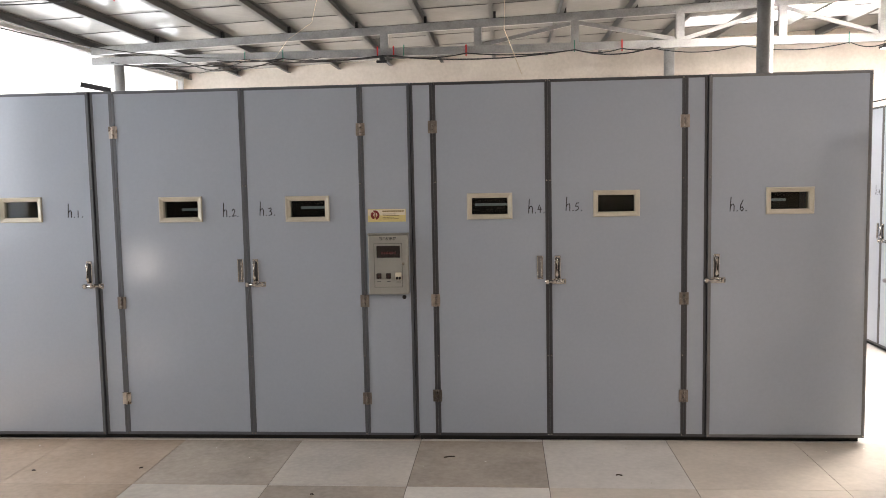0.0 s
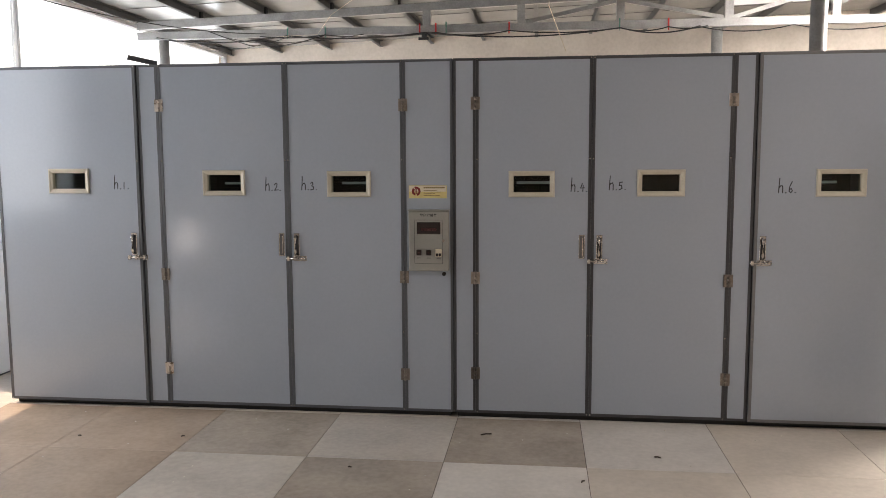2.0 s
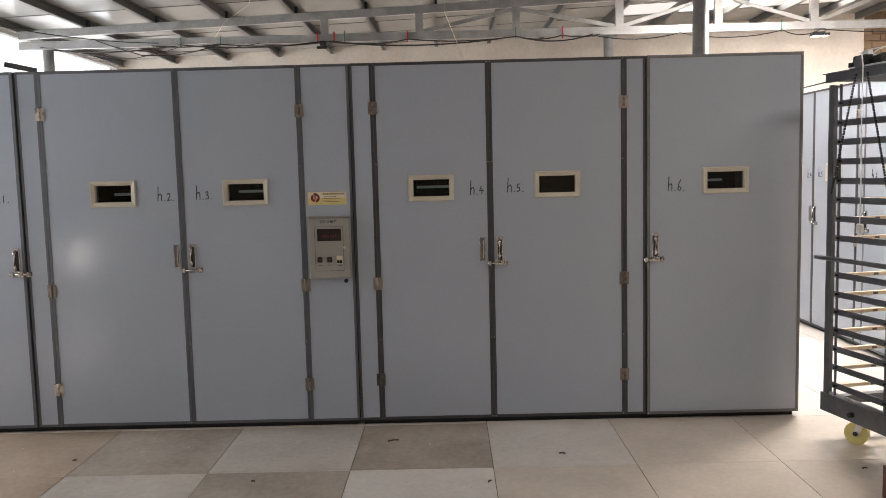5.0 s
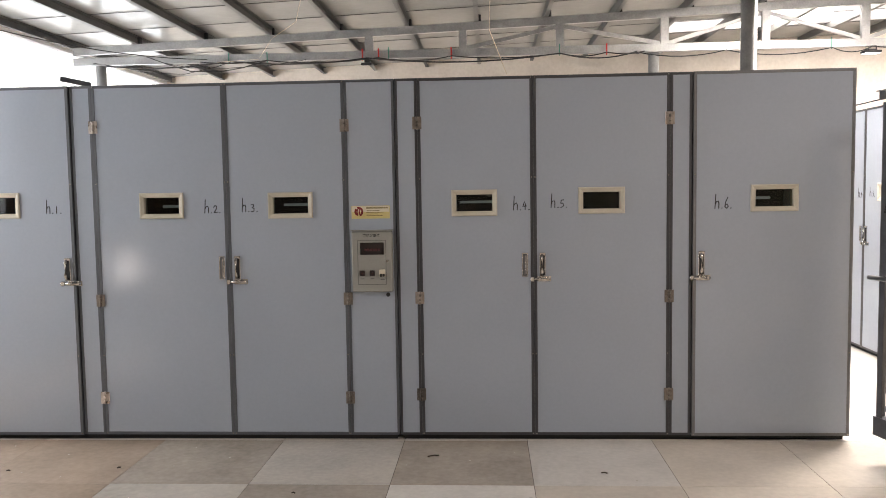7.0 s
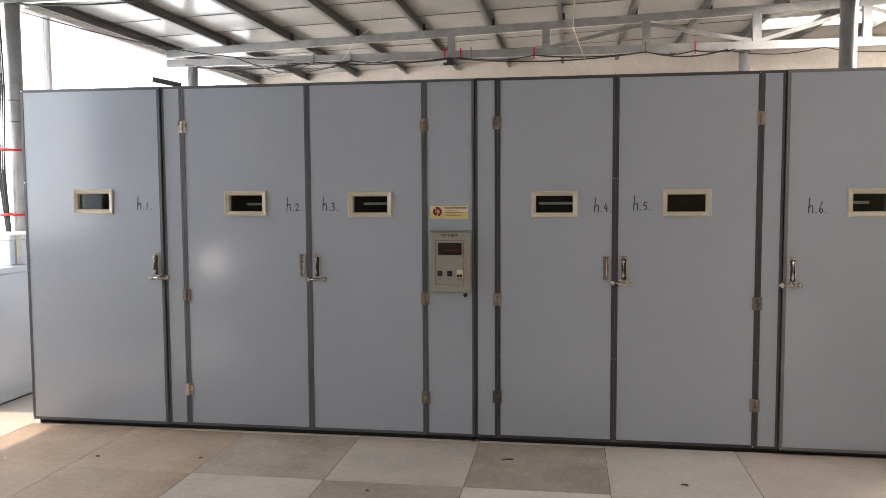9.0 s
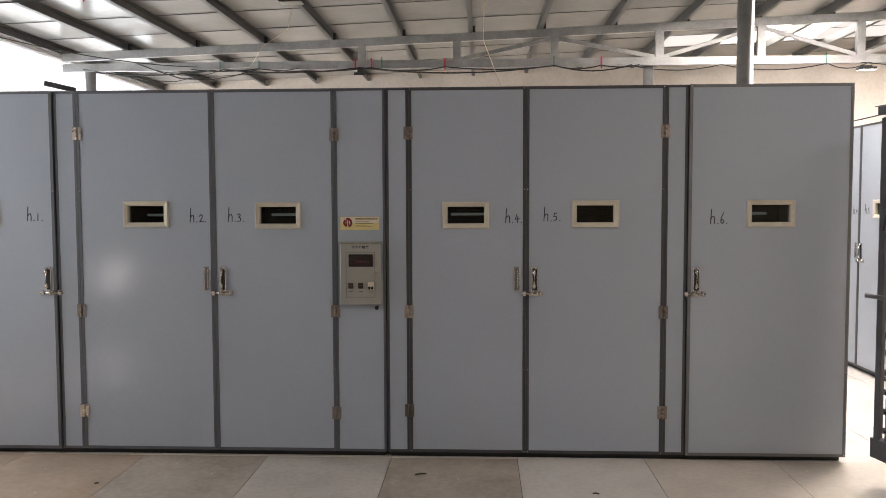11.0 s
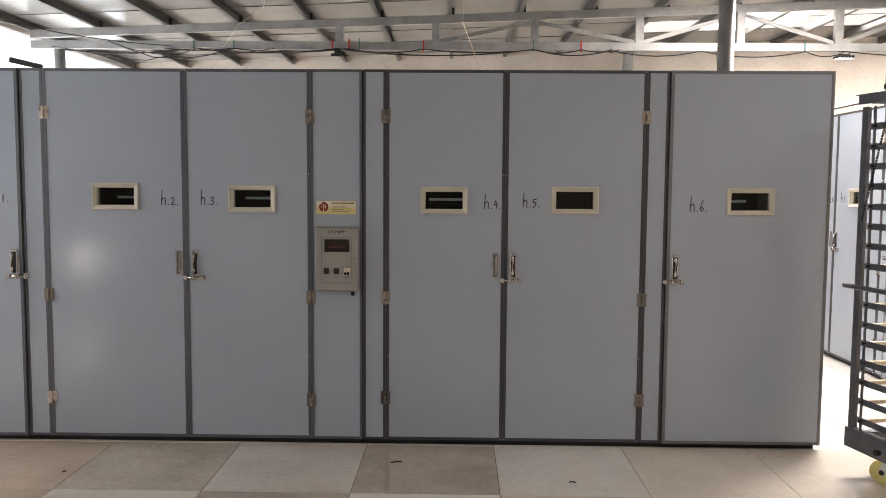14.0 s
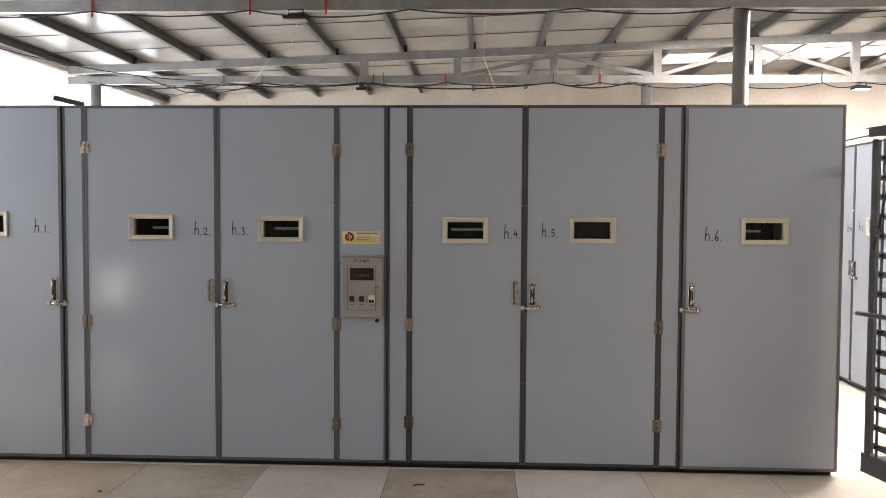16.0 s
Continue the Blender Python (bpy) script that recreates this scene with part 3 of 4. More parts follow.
def cabinet_west():
    """Single door, double door and a control column; its own left end is x = 0."""
    c = thing("incubator_cabinet", "large blue-grey incubator cabinet with three doors and a control box", "incubator")
    o = 3.97
    cabinet_body(c, 3.151, (1.10, 2.84))
    d = door(c, 0.0, 1.025, -0.012, -3.448 + o, "h.1.", -3.132 + o, 1.518, window_z=1.572)
    pull_handle(d, -2.998 + o, -0.012)
    bolt(d, -3.045 + o, -2.905 + o, -0.012)
    slim_panel(c, 1.032, 1.174)
    d = door(c, 1.176, 2.049, 0.0, -2.354 + o, "h.2.", -2.076 + o, 1.506, window_z=1.557)
    pull_handle(d, -1.967 + o, 0.0, True)
    d = door(c, 2.051, 2.829, 0.0, -1.503 + o, "h.3.", -1.829 + o, 1.510, window_z=1.548)
    pull_handle(d, -1.864 + o, 0.0)
    bolt(d, -1.935 + o, -1.80 + o, 0.0)
    slim_panel(c, 2.831, 3.150, "control_panel")
    for z in (2.072, 0.938, 0.285):
        hinge(c, -2.789 + o, z, -0.003, HINGE if z == 0.938 else GLEAM_HINGE)
        hinge(c, -1.140 + o, z - 0.018 * (z > 1), -0.003)
    control_box(c, -1.104 + o)
    lamp_tube(c, 0.49, 0.74)
    lamp_tube(c, 1.52, 1.84)
    lamp_tube(c, 2.36, 2.66)
    part("top_bar", beam(bmesh.new(), (0.965, 0.02, 2.395), (1.12, 0.12, 2.362), 0.03, 0.03), TRIM, c, "loose grey angle bar on top")
    return c


def cabinet_east():
    """Double door and a single door between slim panels; its own left end is x = 0."""
    c = thing("incubator_cabinet", "large blue-grey incubator cabinet with a double and a single door", "incubator")
    o = 0.816
    cabinet_body(c, 2.858, (0.13, 1.79))
    slim_panel(c, 0.002, 0.143, trim=TRIM_DARK)
    d = door(c, 0.145, 0.877, 0.0, -0.314 + o, "h.4.", -0.072 + o, 1.497, TRIM_DARK, window_z=1.546)
    pull_handle(d, 0.006 + o, 0.0, True)
    d = door(c, 0.879, 1.733, 0.0, 0.491 + o, "h.5.", 0.166 + o, 1.508, TRIM_DARK)
    pull_handle(d, 0.117 + o, 0.0)
    bolt(d, 0.038 + o, 0.17 + o, 0.0)
    slim_panel(c, 1.735, 1.869, trim=TRIM_DARK)
    d = door(c, 1.876, 2.858, -0.012, 1.558 + o, "h.6.", 1.187 + o, 1.490, TRIM_LIGHT)
    pull_handle(d, 1.113 + o, -0.012)
    bolt(d, 1.037 + o, 1.17 + o, -0.012)
    for z in (2.059, 0.938, 0.305):
        hinge(c, -0.673 + o, z, -0.003)
        hinge(c, 0.915 + o, z, -0.003)
    lamp_tube(c, 0.40, 0.64)
    lamp_tube(c, 2.22, 2.44)
    return c


west = cabinet_west()
west.matrix_world = pose(-3.97, 0, 0)
east = cabinet_east()
east.matrix_world = pose(-0.816, 0, 0)
for ob in (west, east):
    ob["group"] = "incubator cabinets"
aisle_a = copy_thing(west, pose(3.39, 6.87, 0, 0, 0, -90))
aisle_b = copy_thing(east, pose(3.39, 3.714, 0, 0, 0, -90))
for ob in (aisle_a, aisle_b):
    ob["label"] = "pale incubator cabinet along the bright far aisle"

# ---- rack on wheels ----
LEVELS = [1.984, 1.872, 1.763, 1.651, 1.538, 1.428, 1.318, 1.204, 0.986, 0.871, 0.766, 0.654, 0.542, 0.43, 0.32]


def rack():
    """Tall egg rack on castors; its long side runs along local x from the far post, its depth along local y."""
    L, W, H = 0.56, 0.72, 2.163
    r = thing("egg_rack", "tall dark grey steel egg rack on cream castor wheels", "rack", pose(2.038, -0.37, 0.0, 0, 0, -77.5))
    for x in (0.0, L - 0.04):
        for y in (0.0, W - 0.06):
            bm = bmesh.new()
            box(bm, x, x + 0.045, y, y + 0.006, 0.25, H - 0.07)
            box(bm, x, x + 0.006, y + 0.006, y + 0.055, 0.25, H - 0.07)
            part("post", bm, RACK, r)
    for y in (0.0, W - 0.05):
        bm = bmesh.new()
        box(bm, -0.03, L + 0.03, y - 0.003, y + 0.004, H - 0.055, H - 0.006)
        box(bm, -0.045, L + 0.04, y - 0.012, y + 0.055, H - 0.005, H)
        part("top_beam", bm, RACK, r)
        bm = bmesh.new()
        box(bm, -0.02, L + 0.03, y - 0.004, y + 0.003, 0.15, 0.262)
        box(bm, -0.02, L + 0.03, y + 0.003, y + 0.055, 0.255, 0.262)
        part("base_beam", bm, RACK, r)
    for x in (0.0, L - 0.05):
        part("cross_beam", one(x, x + 0.05, 0.056, W - 0.052, H - 0.05, H - 0.008), RACK, r)
        part("cross_beam", one(x, x + 0.05, 0.004, W - 0.052, 0.19, 0.24), RACK, r)
    for x in (0.075, L - 0.085):
        part("link_bar", one(x, x + 0.014, 0.012, 0.02, 0.25, H - 0.07), RACK, r)
    for z in LEVELS:
        bm = bmesh.new()
        box(bm, 0.046, L - 0.042, 0.022, 0.028, z - 0.02, z + 0.016)
        box(bm, 0.046, L - 0.042, 0.028, 0.05, z - 0.02, z - 0.016)
        part("tray_rail", bm, RACK, r)
        part("tray_rail", one(0.046, L - 0.042, W - 0.06, W - 0.05, z - 0.02, z + 0.016), RACK, r)
        part("pin", tube(bmesh.new(), [(0.082, 0.006, z), (0.082, 0.032, z)], 0.008, 8), DARK, r)
        part("pin", tube(bmesh.new(), [(L - 0.078, 0.006, z), (L - 0.078, 0.032, z)], 0.008, 8), DARK, r)
        if z < 1.45:
            part("wooden_batten", one(0.06, 0.085, 0.05, W - 0.065, z - 0.016, z + 0.006, bevel=0.002), WOOD, r, "pale wooden tray batten")
            part("batten_clip", one(0.086, 0.09, 0.26, 0.29, z - 0.012, z + 0.002), RACK, r)
    part("push_bar", tube(bmesh.new(), [(-0.05, -0.03, 1.083), (L + 0.02, -0.03, 1.083)], 0.014, 12), RACK, r, "dark round push bar")
    for x in (0.02, L - 0.02):
        part("bar_bracket", one(x - 0.012, x + 0.012, -0.03, -0.001, 1.073, 1.093), RACK, r)
    # turning drive: motor, chains and hanging flex
    m = part("motor", one(0.14, 0.25, 0.0, 0.12, H + 0.013, H + 0.07, bevel=0.008), DARK, r, "black turning motor")
    part("gearbox", tube(bmesh.new(), [(0.25, 0.05, H + 0.04), (0.33, 0.05, H + 0.042)], 0.026, 14), DARK, r)
    part("motor_plate", one(0.12, 0.38, 0.0, 0.14, H + 0.001, H + 0.012), ZINC, r)
    part("sprocket", tube(bmesh.new(), [(0.205, -0.004, H + 0.03), (0.205, -0.012, H + 0.03)], 0.036, 18), RACK, r, "small drive sprocket")
    part("switch_box", one(0.095, 0.135, 0.01, 0.05, H + 0.013, H + 0.04, bevel=0.003), DARK, r)
    part("motor_flex", tube(bmesh.new(), [(0.33, 0.05, H + 0.042), (0.37, 0.03, H + 0.06), (0.39, 0.02, H + 0.03), (0.40, 0.03, H + 0.004)], 0.005, 8), CABLE, r)
    part("terminal", one(0.18, 0.22, 0.03, 0.07, H + 0.071, H + 0.095, bevel=0.004), WHITE, m)
    for a, b in (((0.235, -0.012, H - 0.03), (0.05, -0.012, 1.46)), ((0.32, -0.012, H - 0.03), (0.50, -0.012, 1.46))):
        bm = bmesh.new()
        a, b = Vector(a), Vector(b)
        n = 46
        for i in range(n):
            p, q = a.lerp(b, (i + 0.1) / n), a.lerp(b, (i + 0.9) / n)
            beam(bm, p, q, 0.006 if i % 2 else 0.011, 0.011 if i % 2 else 0.006)
        part("chain", bm, CABLE, r, "black drive chain")
    pts = [(0.2, 0.0, H + 0.09), (0.24, -0.02, H + 0.07), (0.255, -0.022, H), (0.25, -0.02, 1.8), (0.255, -0.018, 1.5), (0.25, -0.016, 1.30)]
    part("flex", tube(bmesh.new(), pts, 0.0035, 8), WHITE_CABLE, r, "white hanging flex")
    part("plug", one(0.232, 0.272, -0.03, -0.002, 1.245, 1.3, bevel=0.006), WHITE_CABLE, r, "pale plug on the flex")
    loop = [(0.27 + 0.075 * math.cos(t), 0.03 + 0.03 * math.sin(2 * t), H + 0.078 + 0.02 * math.sin(t + 0.6)) for t in [i * 0.42 for i in range(16)]]
    part("flex", tube(bmesh.new(), loop, 0.004, 6), WHITE_CABLE, r)
    for ob in r.children:
        if ob.name.split(".")[0] in ("motor", "gearbox", "motor_plate", "sprocket", "switch_box", "motor_flex", "flex", "plug"):
            ob.location.x += 0.045
    part("base_bolt", tube(bmesh.new(), [(0.26, -0.004, 0.195), (0.26, -0.03, 0.195)], 0.016, 8), DARK, r)
    for x in (0.21, L - 0.02):
        for y in (0.07, W - 0.1):
            ax, ay = -0.56, 0.83  # the castors have swivelled
            axle = lambda u, z, q=0.0: (x + ax * u + ay * q, y + ay * u - ax * q, z)
            bm = tube(bmesh.new(), [axle(-0.019, 0.067), axle(-0.014, 0.067), axle(0.014, 0.067), axle(0.019, 0.067)], 0.0665, 30)
            w = part("wheel", bm, YELLOW, r, "cream nylon castor wheel")
            part("hub", tube(bmesh.new(), [axle(-0.034, 0.067), axle(0.034, 0.067)], 0.014, 12), DARK, w)
            bm = bmesh.new()
            for u in (-0.027, 0.027):
                beam(bm, axle(u, 0.056), axle(u, 0.176, 0.035), 0.004, 0.036)
            box(bm, x - 0.01, x + 0.075, y - 0.035, y + 0.035, 0.176, 0.189)
            part("fork", bm, ZINC, w, "zinc castor fork")
    return r


rack()

# cartons, red crate and a board at the end of the rack
for k in range(4):
    s = thing("carton", "flat brown cardboard carton with dark printed drops, in a stack", "box", pose(2.04, -1.10, 0.14 * k, 0, 0, random.uniform(-2, 1)), "stacked cartons")
    part("body", one(0, 0.42, -0.30, 0, 0.001, 0.118, bevel=0.003), CARD, s)
    part("lid", one(-0.006, 0.426, -0.306, 0.006, 0.092, 0.139, bevel=0.003), CARD, s)
    for px, sz in ((0.05, 0.02), (0.19, 0.026), (0.33, 0.02)):
        bm = bmesh.new()
        n = 12
        ring_v = []
        for i in range(n):
            t = math.pi * 2 * i / n
            ring_v.append((px + sz * math.cos(t), 0.045 + sz * math.sin(t) * (1.5 if math.sin(t) > 0 else 0.7)))
        f = [bm.verts.new((u, -0.3012, v)) for u, v in ring_v]
        g = [bm.verts.new((u, -0.3002, v)) for u, v in ring_v]
        bm.faces.new(f)
        for i in range(n):
            bm.faces.new((f[i], f[(i + 1) % n], g[(i + 1) % n], g[i]))
        part("printed_drop", bm, CARD_PRINT, s)
    for py, sz in ((-0.07, 0.022), (-0.2, 0.024)):
        bm = bmesh.new()
        n = 12
        pts = [(py + sz * math.cos(6.2832 * i / n), 0.045 + sz * math.sin(6.2832 * i / n) * (1.5 if i < n / 2 else 0.7)) for i in range(n)]
        f = [bm.verts.new((-0.0012, u, v)) for u, v in pts]
        g = [bm.verts.new((-0.0002, u, v)) for u, v in pts]
        bm.faces.new(f)
        for i in range(n):
            bm.faces.new((f[i], f[(i + 1) % n], g[(i + 1) % n], g[i]))
        part("printed_drop", bm, CARD_PRINT, s)
b = thing("plywood_board", "tall pale plywood board standing beside the rack", "board", pose(2.135, -0.98, 0, 0, 0, 0))
part("sheet", one(0, 0.24, 0, 0.018, 0.001, 2.1, bevel=0.002), PLY, b)

c = thing("red_crate", "red plastic crate with two curled rims", "crate", pose(1.92, -1.66, 0, 0, 0, 4))
bm = bmesh.new()
box(bm, 0.0, 0.5, 0.0, 0.34, 0.0, 0.012)
box(bm, 0.0, 0.5, 0.0, 0.012, 0.012, 0.16)
box(bm, 0.0, 0.012, 0.012, 0.328, 0.012, 0.16)
box(bm, 0.488, 0.5, 0.012, 0.328, 0.012, 0.16)
box(bm, 0.0, 0.5, 0.328, 0.34, 0.012, 0.16)
part("tub", bm, CRATE, c)
part("rim", tube(bmesh.new(), [(0.49, -0.012, 0.25), (0.3, -0.014, 0.252), (0.1, -0.014, 0.262), (0.02, -0.014, 0.285), (-0.035, -0.012, 0.315)], 0.012, 10), CRATE, c)
part("rim", tube(bmesh.new(), [(0.49, -0.014, 0.225), (0.3, -0.014, 0.223), (0.08, -0.016, 0.22), (-0.02, -0.016, 0.212), (-0.06, -0.014, 0.2)], 0.012, 10), CRATE, c)

# ---- west corner ----
f = thing("chest", "low white chest with a flat lid beside the window wall", "chest", pose(-5.22, 0.25, 0))
part("body", one(0.0, 0.68, 0.0, 1.05, 0.012, 1.01, bevel=0.01), WHITE, f)
part("lid", one(-0.0, 0.695, -0.015, 1.06, 1.012, 1.06, bevel=0.008), WHITE, f)
part("foot_rail", one(0.02, 0.67, 0.01, 1.04, 0.0, 0.011), TRIM, f)
f = thing("white_box", "white foam box lying on the chest", "box", pose(-5.0, 0.62, 1.062))
part("body", one(0.0, 0.42, 0.0, 0.5, 0.0, 0.2, bevel=0.006), WHITE, f)
part("lid", one(-0.005, 0.43, -0.005, 0.51, 0.202, 0.245, bevel=0.006), WHITE, f)
part("edge_strip", one(0.431, 0.436, 0.06, 0.12, 0.004, 0.24), STICKER_PALE, f)
cb = thing("cable_bundle", "bundle of dark cables tied to the column with red ribbon", "cable")
for k in range(4):
    o = 0.02 * k
    pts = [(-4.97 + o * 0.5, 1.115 - o * 0.4, 3.22), (-4.99 + o, 1.10, 2.5), (-5.01 + o * 1.2, 1.09 - o * 0.3, 1.8), (-4.97 + o * 0.6, 1.105, 1.33), (-4.95 + o, 1.10, 0.6), (-4.97 + o, 1.10, 0.0)]
    part("cable", tube(bmesh.new(), pts, 0.008, 8), CABLE, cb)
for z in (2.0, 1.45):
    loop = [(-4.925 + 0.1 * math.cos(t), 1.16 + 0.115 * math.sin(t), z + 0.004 * math.sin(3 * t)) for t in [i * math.pi / 12 for i in range(25)]]
    part("ribbon", tube(bmesh.new(), loop, 0.011, 6), RED, cb, "red ribbon")
part("tie", tube(bmesh.new(), [(-4.9 + 0.068 * math.cos(t), NEAR + 0.068 * math.sin(t), 2.42) for t in [i * math.pi / 10 for i in range(21)]], 0.004, 6), CABLE, cb)
part("tie", tube(bmesh.new(), [(-4.9 + 0.068 * math.cos(t), NEAR + 0.068 * math.sin(t), 2.24) for t in [i * math.pi / 10 for i in range(21)]], 0.003, 6), CABLE, cb)

# ---- lamps, cables and ribbons under the roof ----


def flood_lamp(x, y, z, hang, on):
    """A flat floodlight in a bracket below a truss."""
    l = thing("flood_lamp", "flat floodlight hanging in a black bracket under the truss", "lamp", pose(x, y, z), "flood lamps")
    part("housing", one(-0.095, 0.095, -0.06, 0.06, 0.0, 0.028, bevel=0.006), DARK, l)
    part("face", one(-0.085, 0.085, -0.052, 0.052, -0.006, -0.001), LED if on else CTRL, l, "lamp face")
    bm = bmesh.new()
    tube(bm, [(-0.06, 0, 0.03), (-0.06, 0, hang - 0.006), (0.06, 0, hang - 0.006), (0.06, 0, 0.03)], 0.006, 6)
    part("bracket", bm, DARK, l)
    part("fins", one(-0.05, 0.05, -0.03, 0.03, 0.029, 0.045), DARK, l)
    return l


flood_lamp(-1.665, NEAR - 0.05, 3.155, 0.085, False)
flood_lamp(4.115, 4.36, 3.098, 0.085, True)
l = thing("small_lamp", "small black lamp holder clipped under the truss", "lamp", pose(-1.62, 4.36, 3.08))
part("holder", one(-0.03, 0.03, -0.03, 0.03, 0.05, 0.1, bevel=0.004), DARK, l)
part("arm", one(-0.07, 0.05, -0.015, 0.015, 0.02, 0.05, bevel=0.003), DARK, l)


def cable(name, label, pts, r, material):
    t = thing(name, label, "cable")
    part("strand", tube(bmesh.new(), pts, r, 8), material, t)
    return t


def slung(xs, y, z, drop):
    out = []
    for a, b in zip(xs, xs[1:]):
        out += sag((a, y, z), (b, y, z), drop * (0.6 + 0.8 * random.random()), 8)[:-1]
    return out + [Vector((xs[-1], y, z))]


cable("slung_cable", "black cable slung along the near truss", slung([-4.9, -3.29, -2.03, -0.78, 0.5, 1.68, 3.1, 4.7], NEAR - 0.06, 3.228, 0.045), 0.006, CABLE)
cable("slung_cable", "black cable slung along the far truss", slung([-4.9, -3.27, -1.62, 0.62, 1.5], 4.345, 3.182, 0.06), 0.008, CABLE)
cable("slung_cable", "black cable slung along the far truss", slung([-3.6, -2.81, -1.49, -0.63, 0.62, 1.15, 1.58], 4.335, 3.18, 0.03), 0.007, CABLE)
cable("slung_cable", "thin dark cable along the far truss", slung([1.5, 2.5, 3.68, 4.12, 5.9, 7.9], 4.345, 3.172, 0.05), 0.006, CABLE)
cable("slung_cable", "thin cable across the window corner", sag((-5.05, 1.1, 3.24), (-3.52, 4.34, 3.21), 0.12, 12), 0.005, CABLE)
cable("slung_cable", "black cable looped below the far truss", [(-4.25, 4.345, 3.26), (-4.0, 4.33, 3.165), (-3.72, 4.33, 3.075), (-3.38, 4.33, 3.06), (-3.1, 4.33, 3.10), (-2.8, 4.345, 3.18)], 0.006, CABLE)
cable("slung_cable", "thin dark cable looped below the far truss", [(-4.06, 4.345, 3.185), (-3.72, 4.325, 3.115), (-3.27, 4.325, 3.10), (-2.77, 4.325, 3.12), (-2.34, 4.345, 3.18)], 0.004, CABLE)
cable("slung_cable", "thin dark cable looped below the far truss", [(-4.9, 4.345, 3.20), (-4.5, 4.325, 3.13), (-4.1, 4.325, 3.06), (-3.8, 4.325, 3.04), (-3.4, 4.325, 3.12), (-3.2, 4.345, 3.185)], 0.004, CABLE)
cable("overhead_wire", "thin pale wire hanging from the roof", [(-0.19, 2.0, 3.69), (-0.19, 2.0, 3.28), (-0.20, 2.0, 3.02), (-0.05, 2.0, 2.63)], 0.003, WOOD)
cable("overhead_wire", "thin pale wire stretched under the roof", [(-1.66, 1.25, 3.24), (-1.90, 2.0, 3.13), (-2.12, 2.0, 2.99), (-2.58, 3.2, 3.01), (-3.42, 4.38, 3.18)], 0.0018, WOOD)
cable("roof_cable", "thin dark cable along the cabinet tops", [(3.40, 0.9, 2.41), (3.40, 3.0, 2.40), (3.40, 6.0, 2.39)], 0.006, CABLE)
for x, y, z, m, name in ((-3.29, NEAR - 0.045, 3.195, RED, "red"), (-2.03, NEAR - 0.045, 3.205, RED, "red"), (-1.43, NEAR - 0.045, 3.205, RED, "red"), (-3.265, 4.355, 3.156, GREEN, "green"), (-2.805, 4.355, 3.156, GREEN, "green"), (-1.675, 4.355, 3.166, RED, "red"), (-1.485, 4.355, 3.166, RED, "red"), (-1.365, 4.355, 3.176, GREEN, "green"), (-0.635, 4.355, 3.156, RED, "red"), (0.615, 4.355, 3.166, GREEN, "green"), (1.155, 4.355, 3.156, RED, "red"), (3.675, 4.355, 3.166, GREEN, "green")):
    t = thing("ribbon", name + " ribbon tied round the truss chord", "ribbon", pose(x, y, z), "cable ribbons")
    w = 0.008 if m is RED else 0.006
    bm = bmesh.new()
    box(bm, -w, w, 0.0, 0.006, 0.0, 0.125)
    box(bm, -w * 0.6, w * 0.5, -0.006, -0.001, -0.012, 0.06)
    part("strip", bm, m, t)

# ---- floor tiles and bricks ----
# tile tones vary, and also carry the light: dark and warm left, pale right
SHADES = {(-6, 0): TILE_M, (-5, 0): TILE_W, (-4, 0): TILE_W, (-3, 0): TILE_D, (-2, 0): TILE_G, (-1, 0): TILE_D, (0, 0): TILE_L, (1, 0): TILE_M, (2, 0): TILE_M,
          (-6, -1): TILE_M, (-5, -1): TILE_W, (-4, -1): TILE_W, (-3, -1): TILE_G, (-2, -1): TILE_D, (-1, -1): TILE_L, (0, -1): TILE_M, (1, -1): TILE_M, (2, -1): TILE_M}
floor = bpy.data.objects["floor"]
tile_mesh = {}
for m in (TILE_L, TILE_M, TILE_D, TILE_G, TILE_W):
    bm = one(0.0015, 0.7985, 0.0015, 0.7985, -0.0028, 0.0)
    bmesh.ops.bevel(bm, geom=[e for e in bm.edges if all(v.co.z > -0.001 for v in e.verts)], offset=0.001, segments=1, affect="EDGES")
    me = bpy.data.meshes.new("tile")
    bm.to_mesh(me)
    bm.free()
    me.materials.append(m)
    tile_mesh[m.name] = me
rng = random.Random(4)
rest_v, rest_f = [], []
for i in range(-7, 12):
    for j in range(-9, 11):
        x, y = 0.01 + 0.8 * i, -0.81 + 0.8 * j
        if x < X0 - 0.7 or x > X1 or y > Y1 or y < Y0 - 0.8:
            continue
        # aisle tiles are all pale, which paints in the brightly lit floor there
        m = TILE_L if 1 < i < 5 and j > 0 else SHADES.get((i, j)) or rng.choice((TILE_L, TILE_M, TILE_M, TILE_D))
        if x < 5.6 and y > -3.4:
            t = new("tile", tile_mesh[m.name])
            t.location = (x, y, 0.0)
            t.parent = floor
        else:
            k = len(rest_v)
            rest_v += [(x + 0.0015, y + 0.0015, -0.001), (x + 0.7985, y + 0.0015, -0.001), (x + 0.7985, y + 0.7985, -0.001), (x + 0.0015, y + 0.7985, -0.001)]
            rest_f.append((k, k + 1, k + 2, k + 3))
me = bpy.data.meshes.new("outer_tiles")
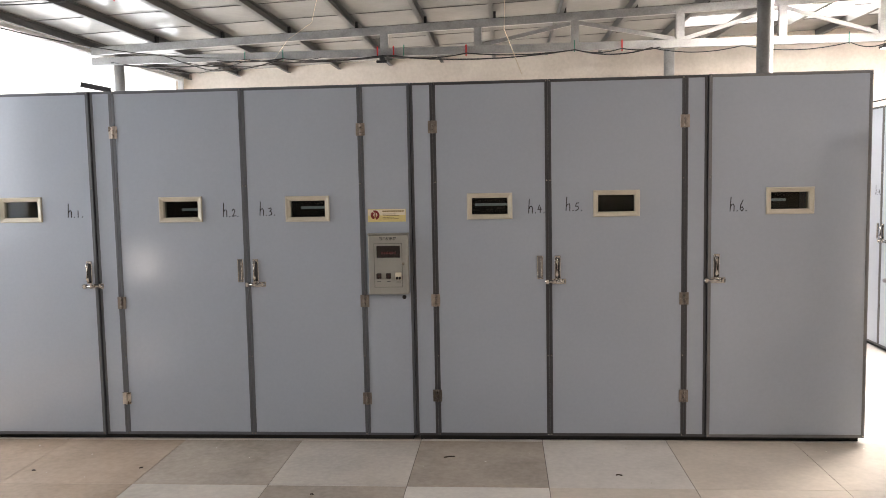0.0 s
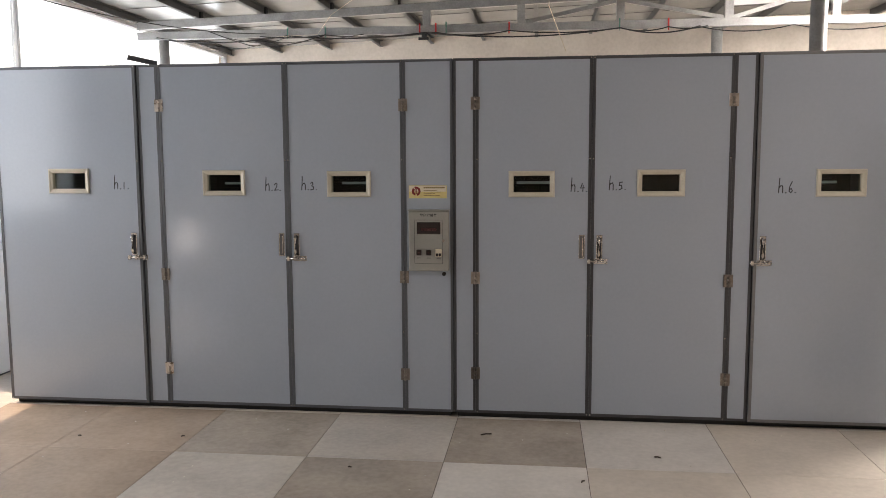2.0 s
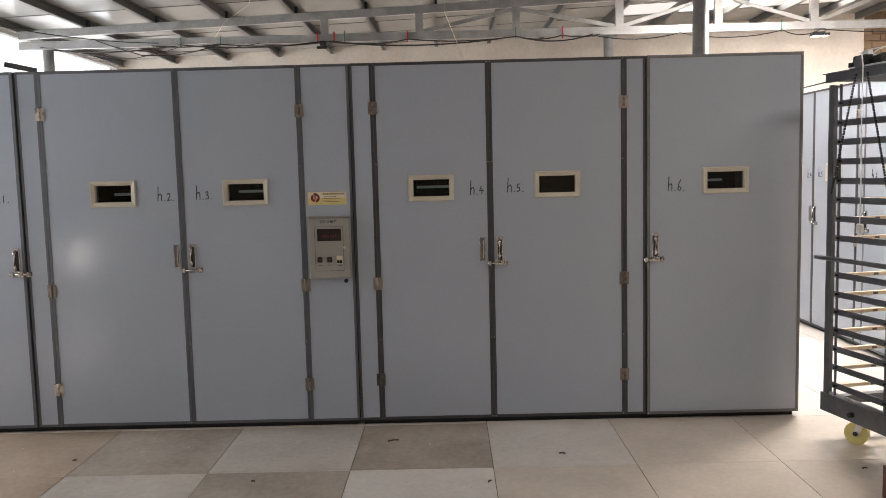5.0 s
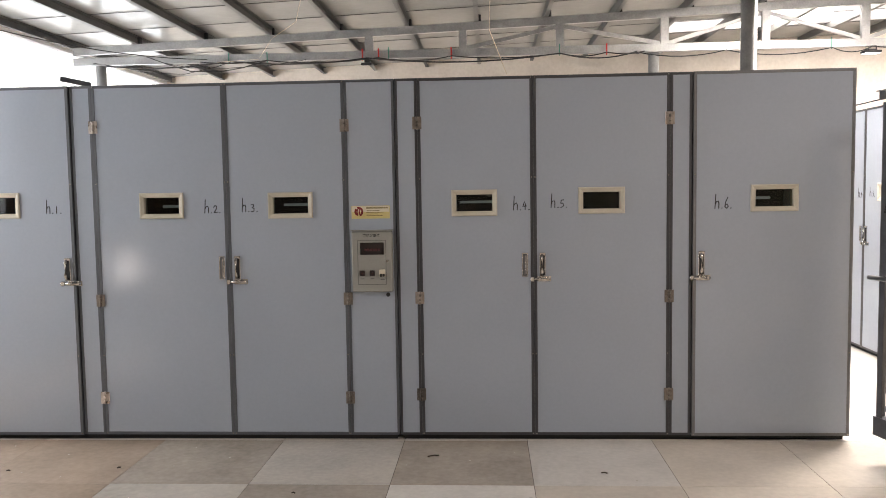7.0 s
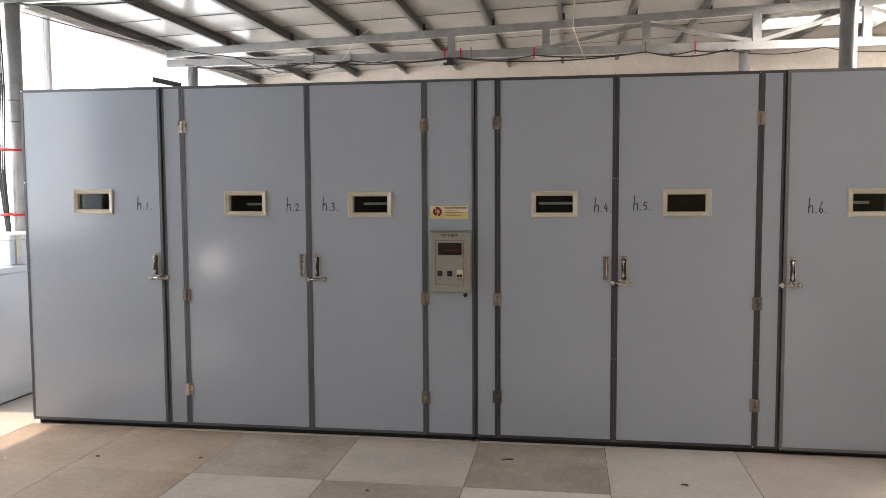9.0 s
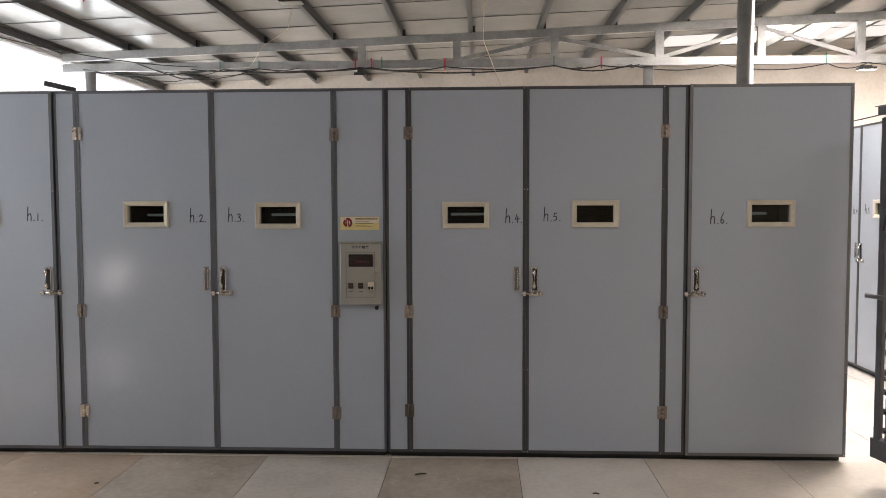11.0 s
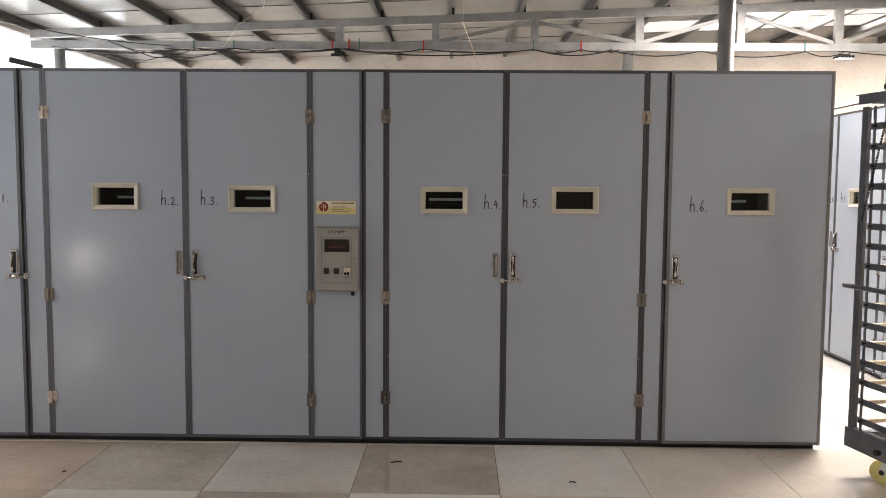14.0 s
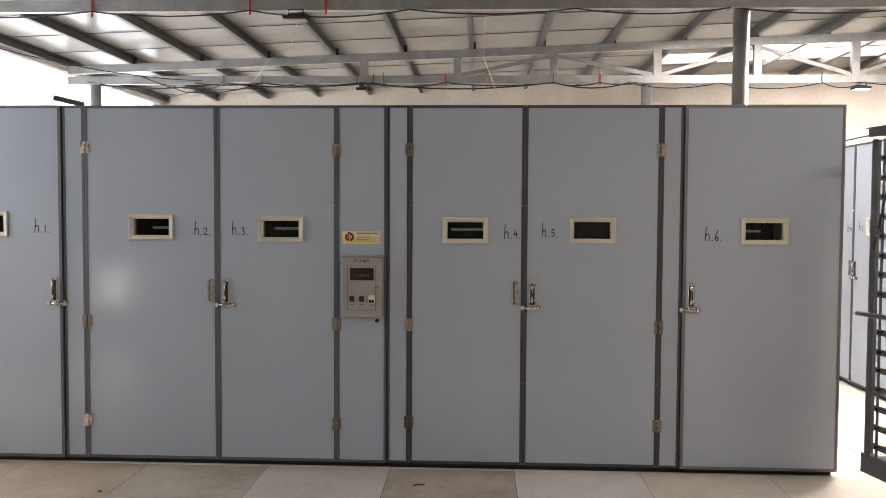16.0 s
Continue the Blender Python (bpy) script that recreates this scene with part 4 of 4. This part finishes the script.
me.from_pydata(rest_v, [], rest_f)
me.materials.append(TILE_M)
t = new("outer_tiles", me)
t.parent = floor
tagged(t, kind="stuff")

brick_me = bpy.data.meshes.new("brick")
bm = one(0, 0.238, 0, 0.028, 0, 0.09, bevel=0.004)
bm.to_mesh(brick_me)
bm.free()
brick_me.materials.append(BRICK)
for r in range(16):
    for k in range(10):
        x = 6.27 + 0.25 * k + (0.125 if r % 2 else 0.0)
        b = new("brick", brick_me)
        b.location = (x, Y1 + 0.001 + rng.uniform(0, 0.004), 2.5 + 0.1 * r)
        b.parent = brick_wall

# crumbs of shell and chaff on the floor
bm = bmesh.new()
for k in range(70):
    x, y = rng.uniform(-4.2, 2.6), -0.12 - 2.0 * rng.random() ** 1.4
    r = rng.uniform(0.003, 0.009)
    a = rng.uniform(0, 6.28)
    q = [bm.verts.new((x + r * rng.uniform(0.5, 1.3) * math.cos(a + t), y + r * rng.uniform(0.5, 1.3) * math.sin(a + t), 0.001)) for t in (0, 1.4, 2.9, 4.6)]
    top = bm.verts.new((x, y, 0.002 + r * 0.5))
    for i in range(4):
        bm.faces.new((q[i], q[(i + 1) % 4], top))
    bm.faces.new(q[::-1])
CHIP = mat("pale_shell", (0.62, 0.58, 0.50), 0.7, 0, 0.4, 9)
tagged(part("crumbs", bm, CHIP), "pale crumbs of shell scattered on the tiles", "litter", kind="stuff")
TWIG = mat("dark_twig", (0.07, 0.05, 0.035), 0.8, 0, 0.3, 40)
for x, y, a, l in ((-0.58, -0.33, 20, 0.07), (0.42, -0.62, -8, 0.035), (-2.45, -0.56, 40, 0.02), (-1.3, -0.95, 0, 0.018), (-0.02, -1.02, 60, 0.03), (-3.1, -0.62, 10, 0.02), (2.0, -0.95, 15, 0.03)):
    t = thing("twig", "dark dry twig lying on the tiles", "litter", pose(x, y, 0.0, 0, 0, a), "floor litter")
    part("stem", tube(bmesh.new(), [(-l / 2, 0, 0.005), (0, 0.006, 0.006), (l / 2, 0, 0.004)], 0.004, 6), TWIG, t)
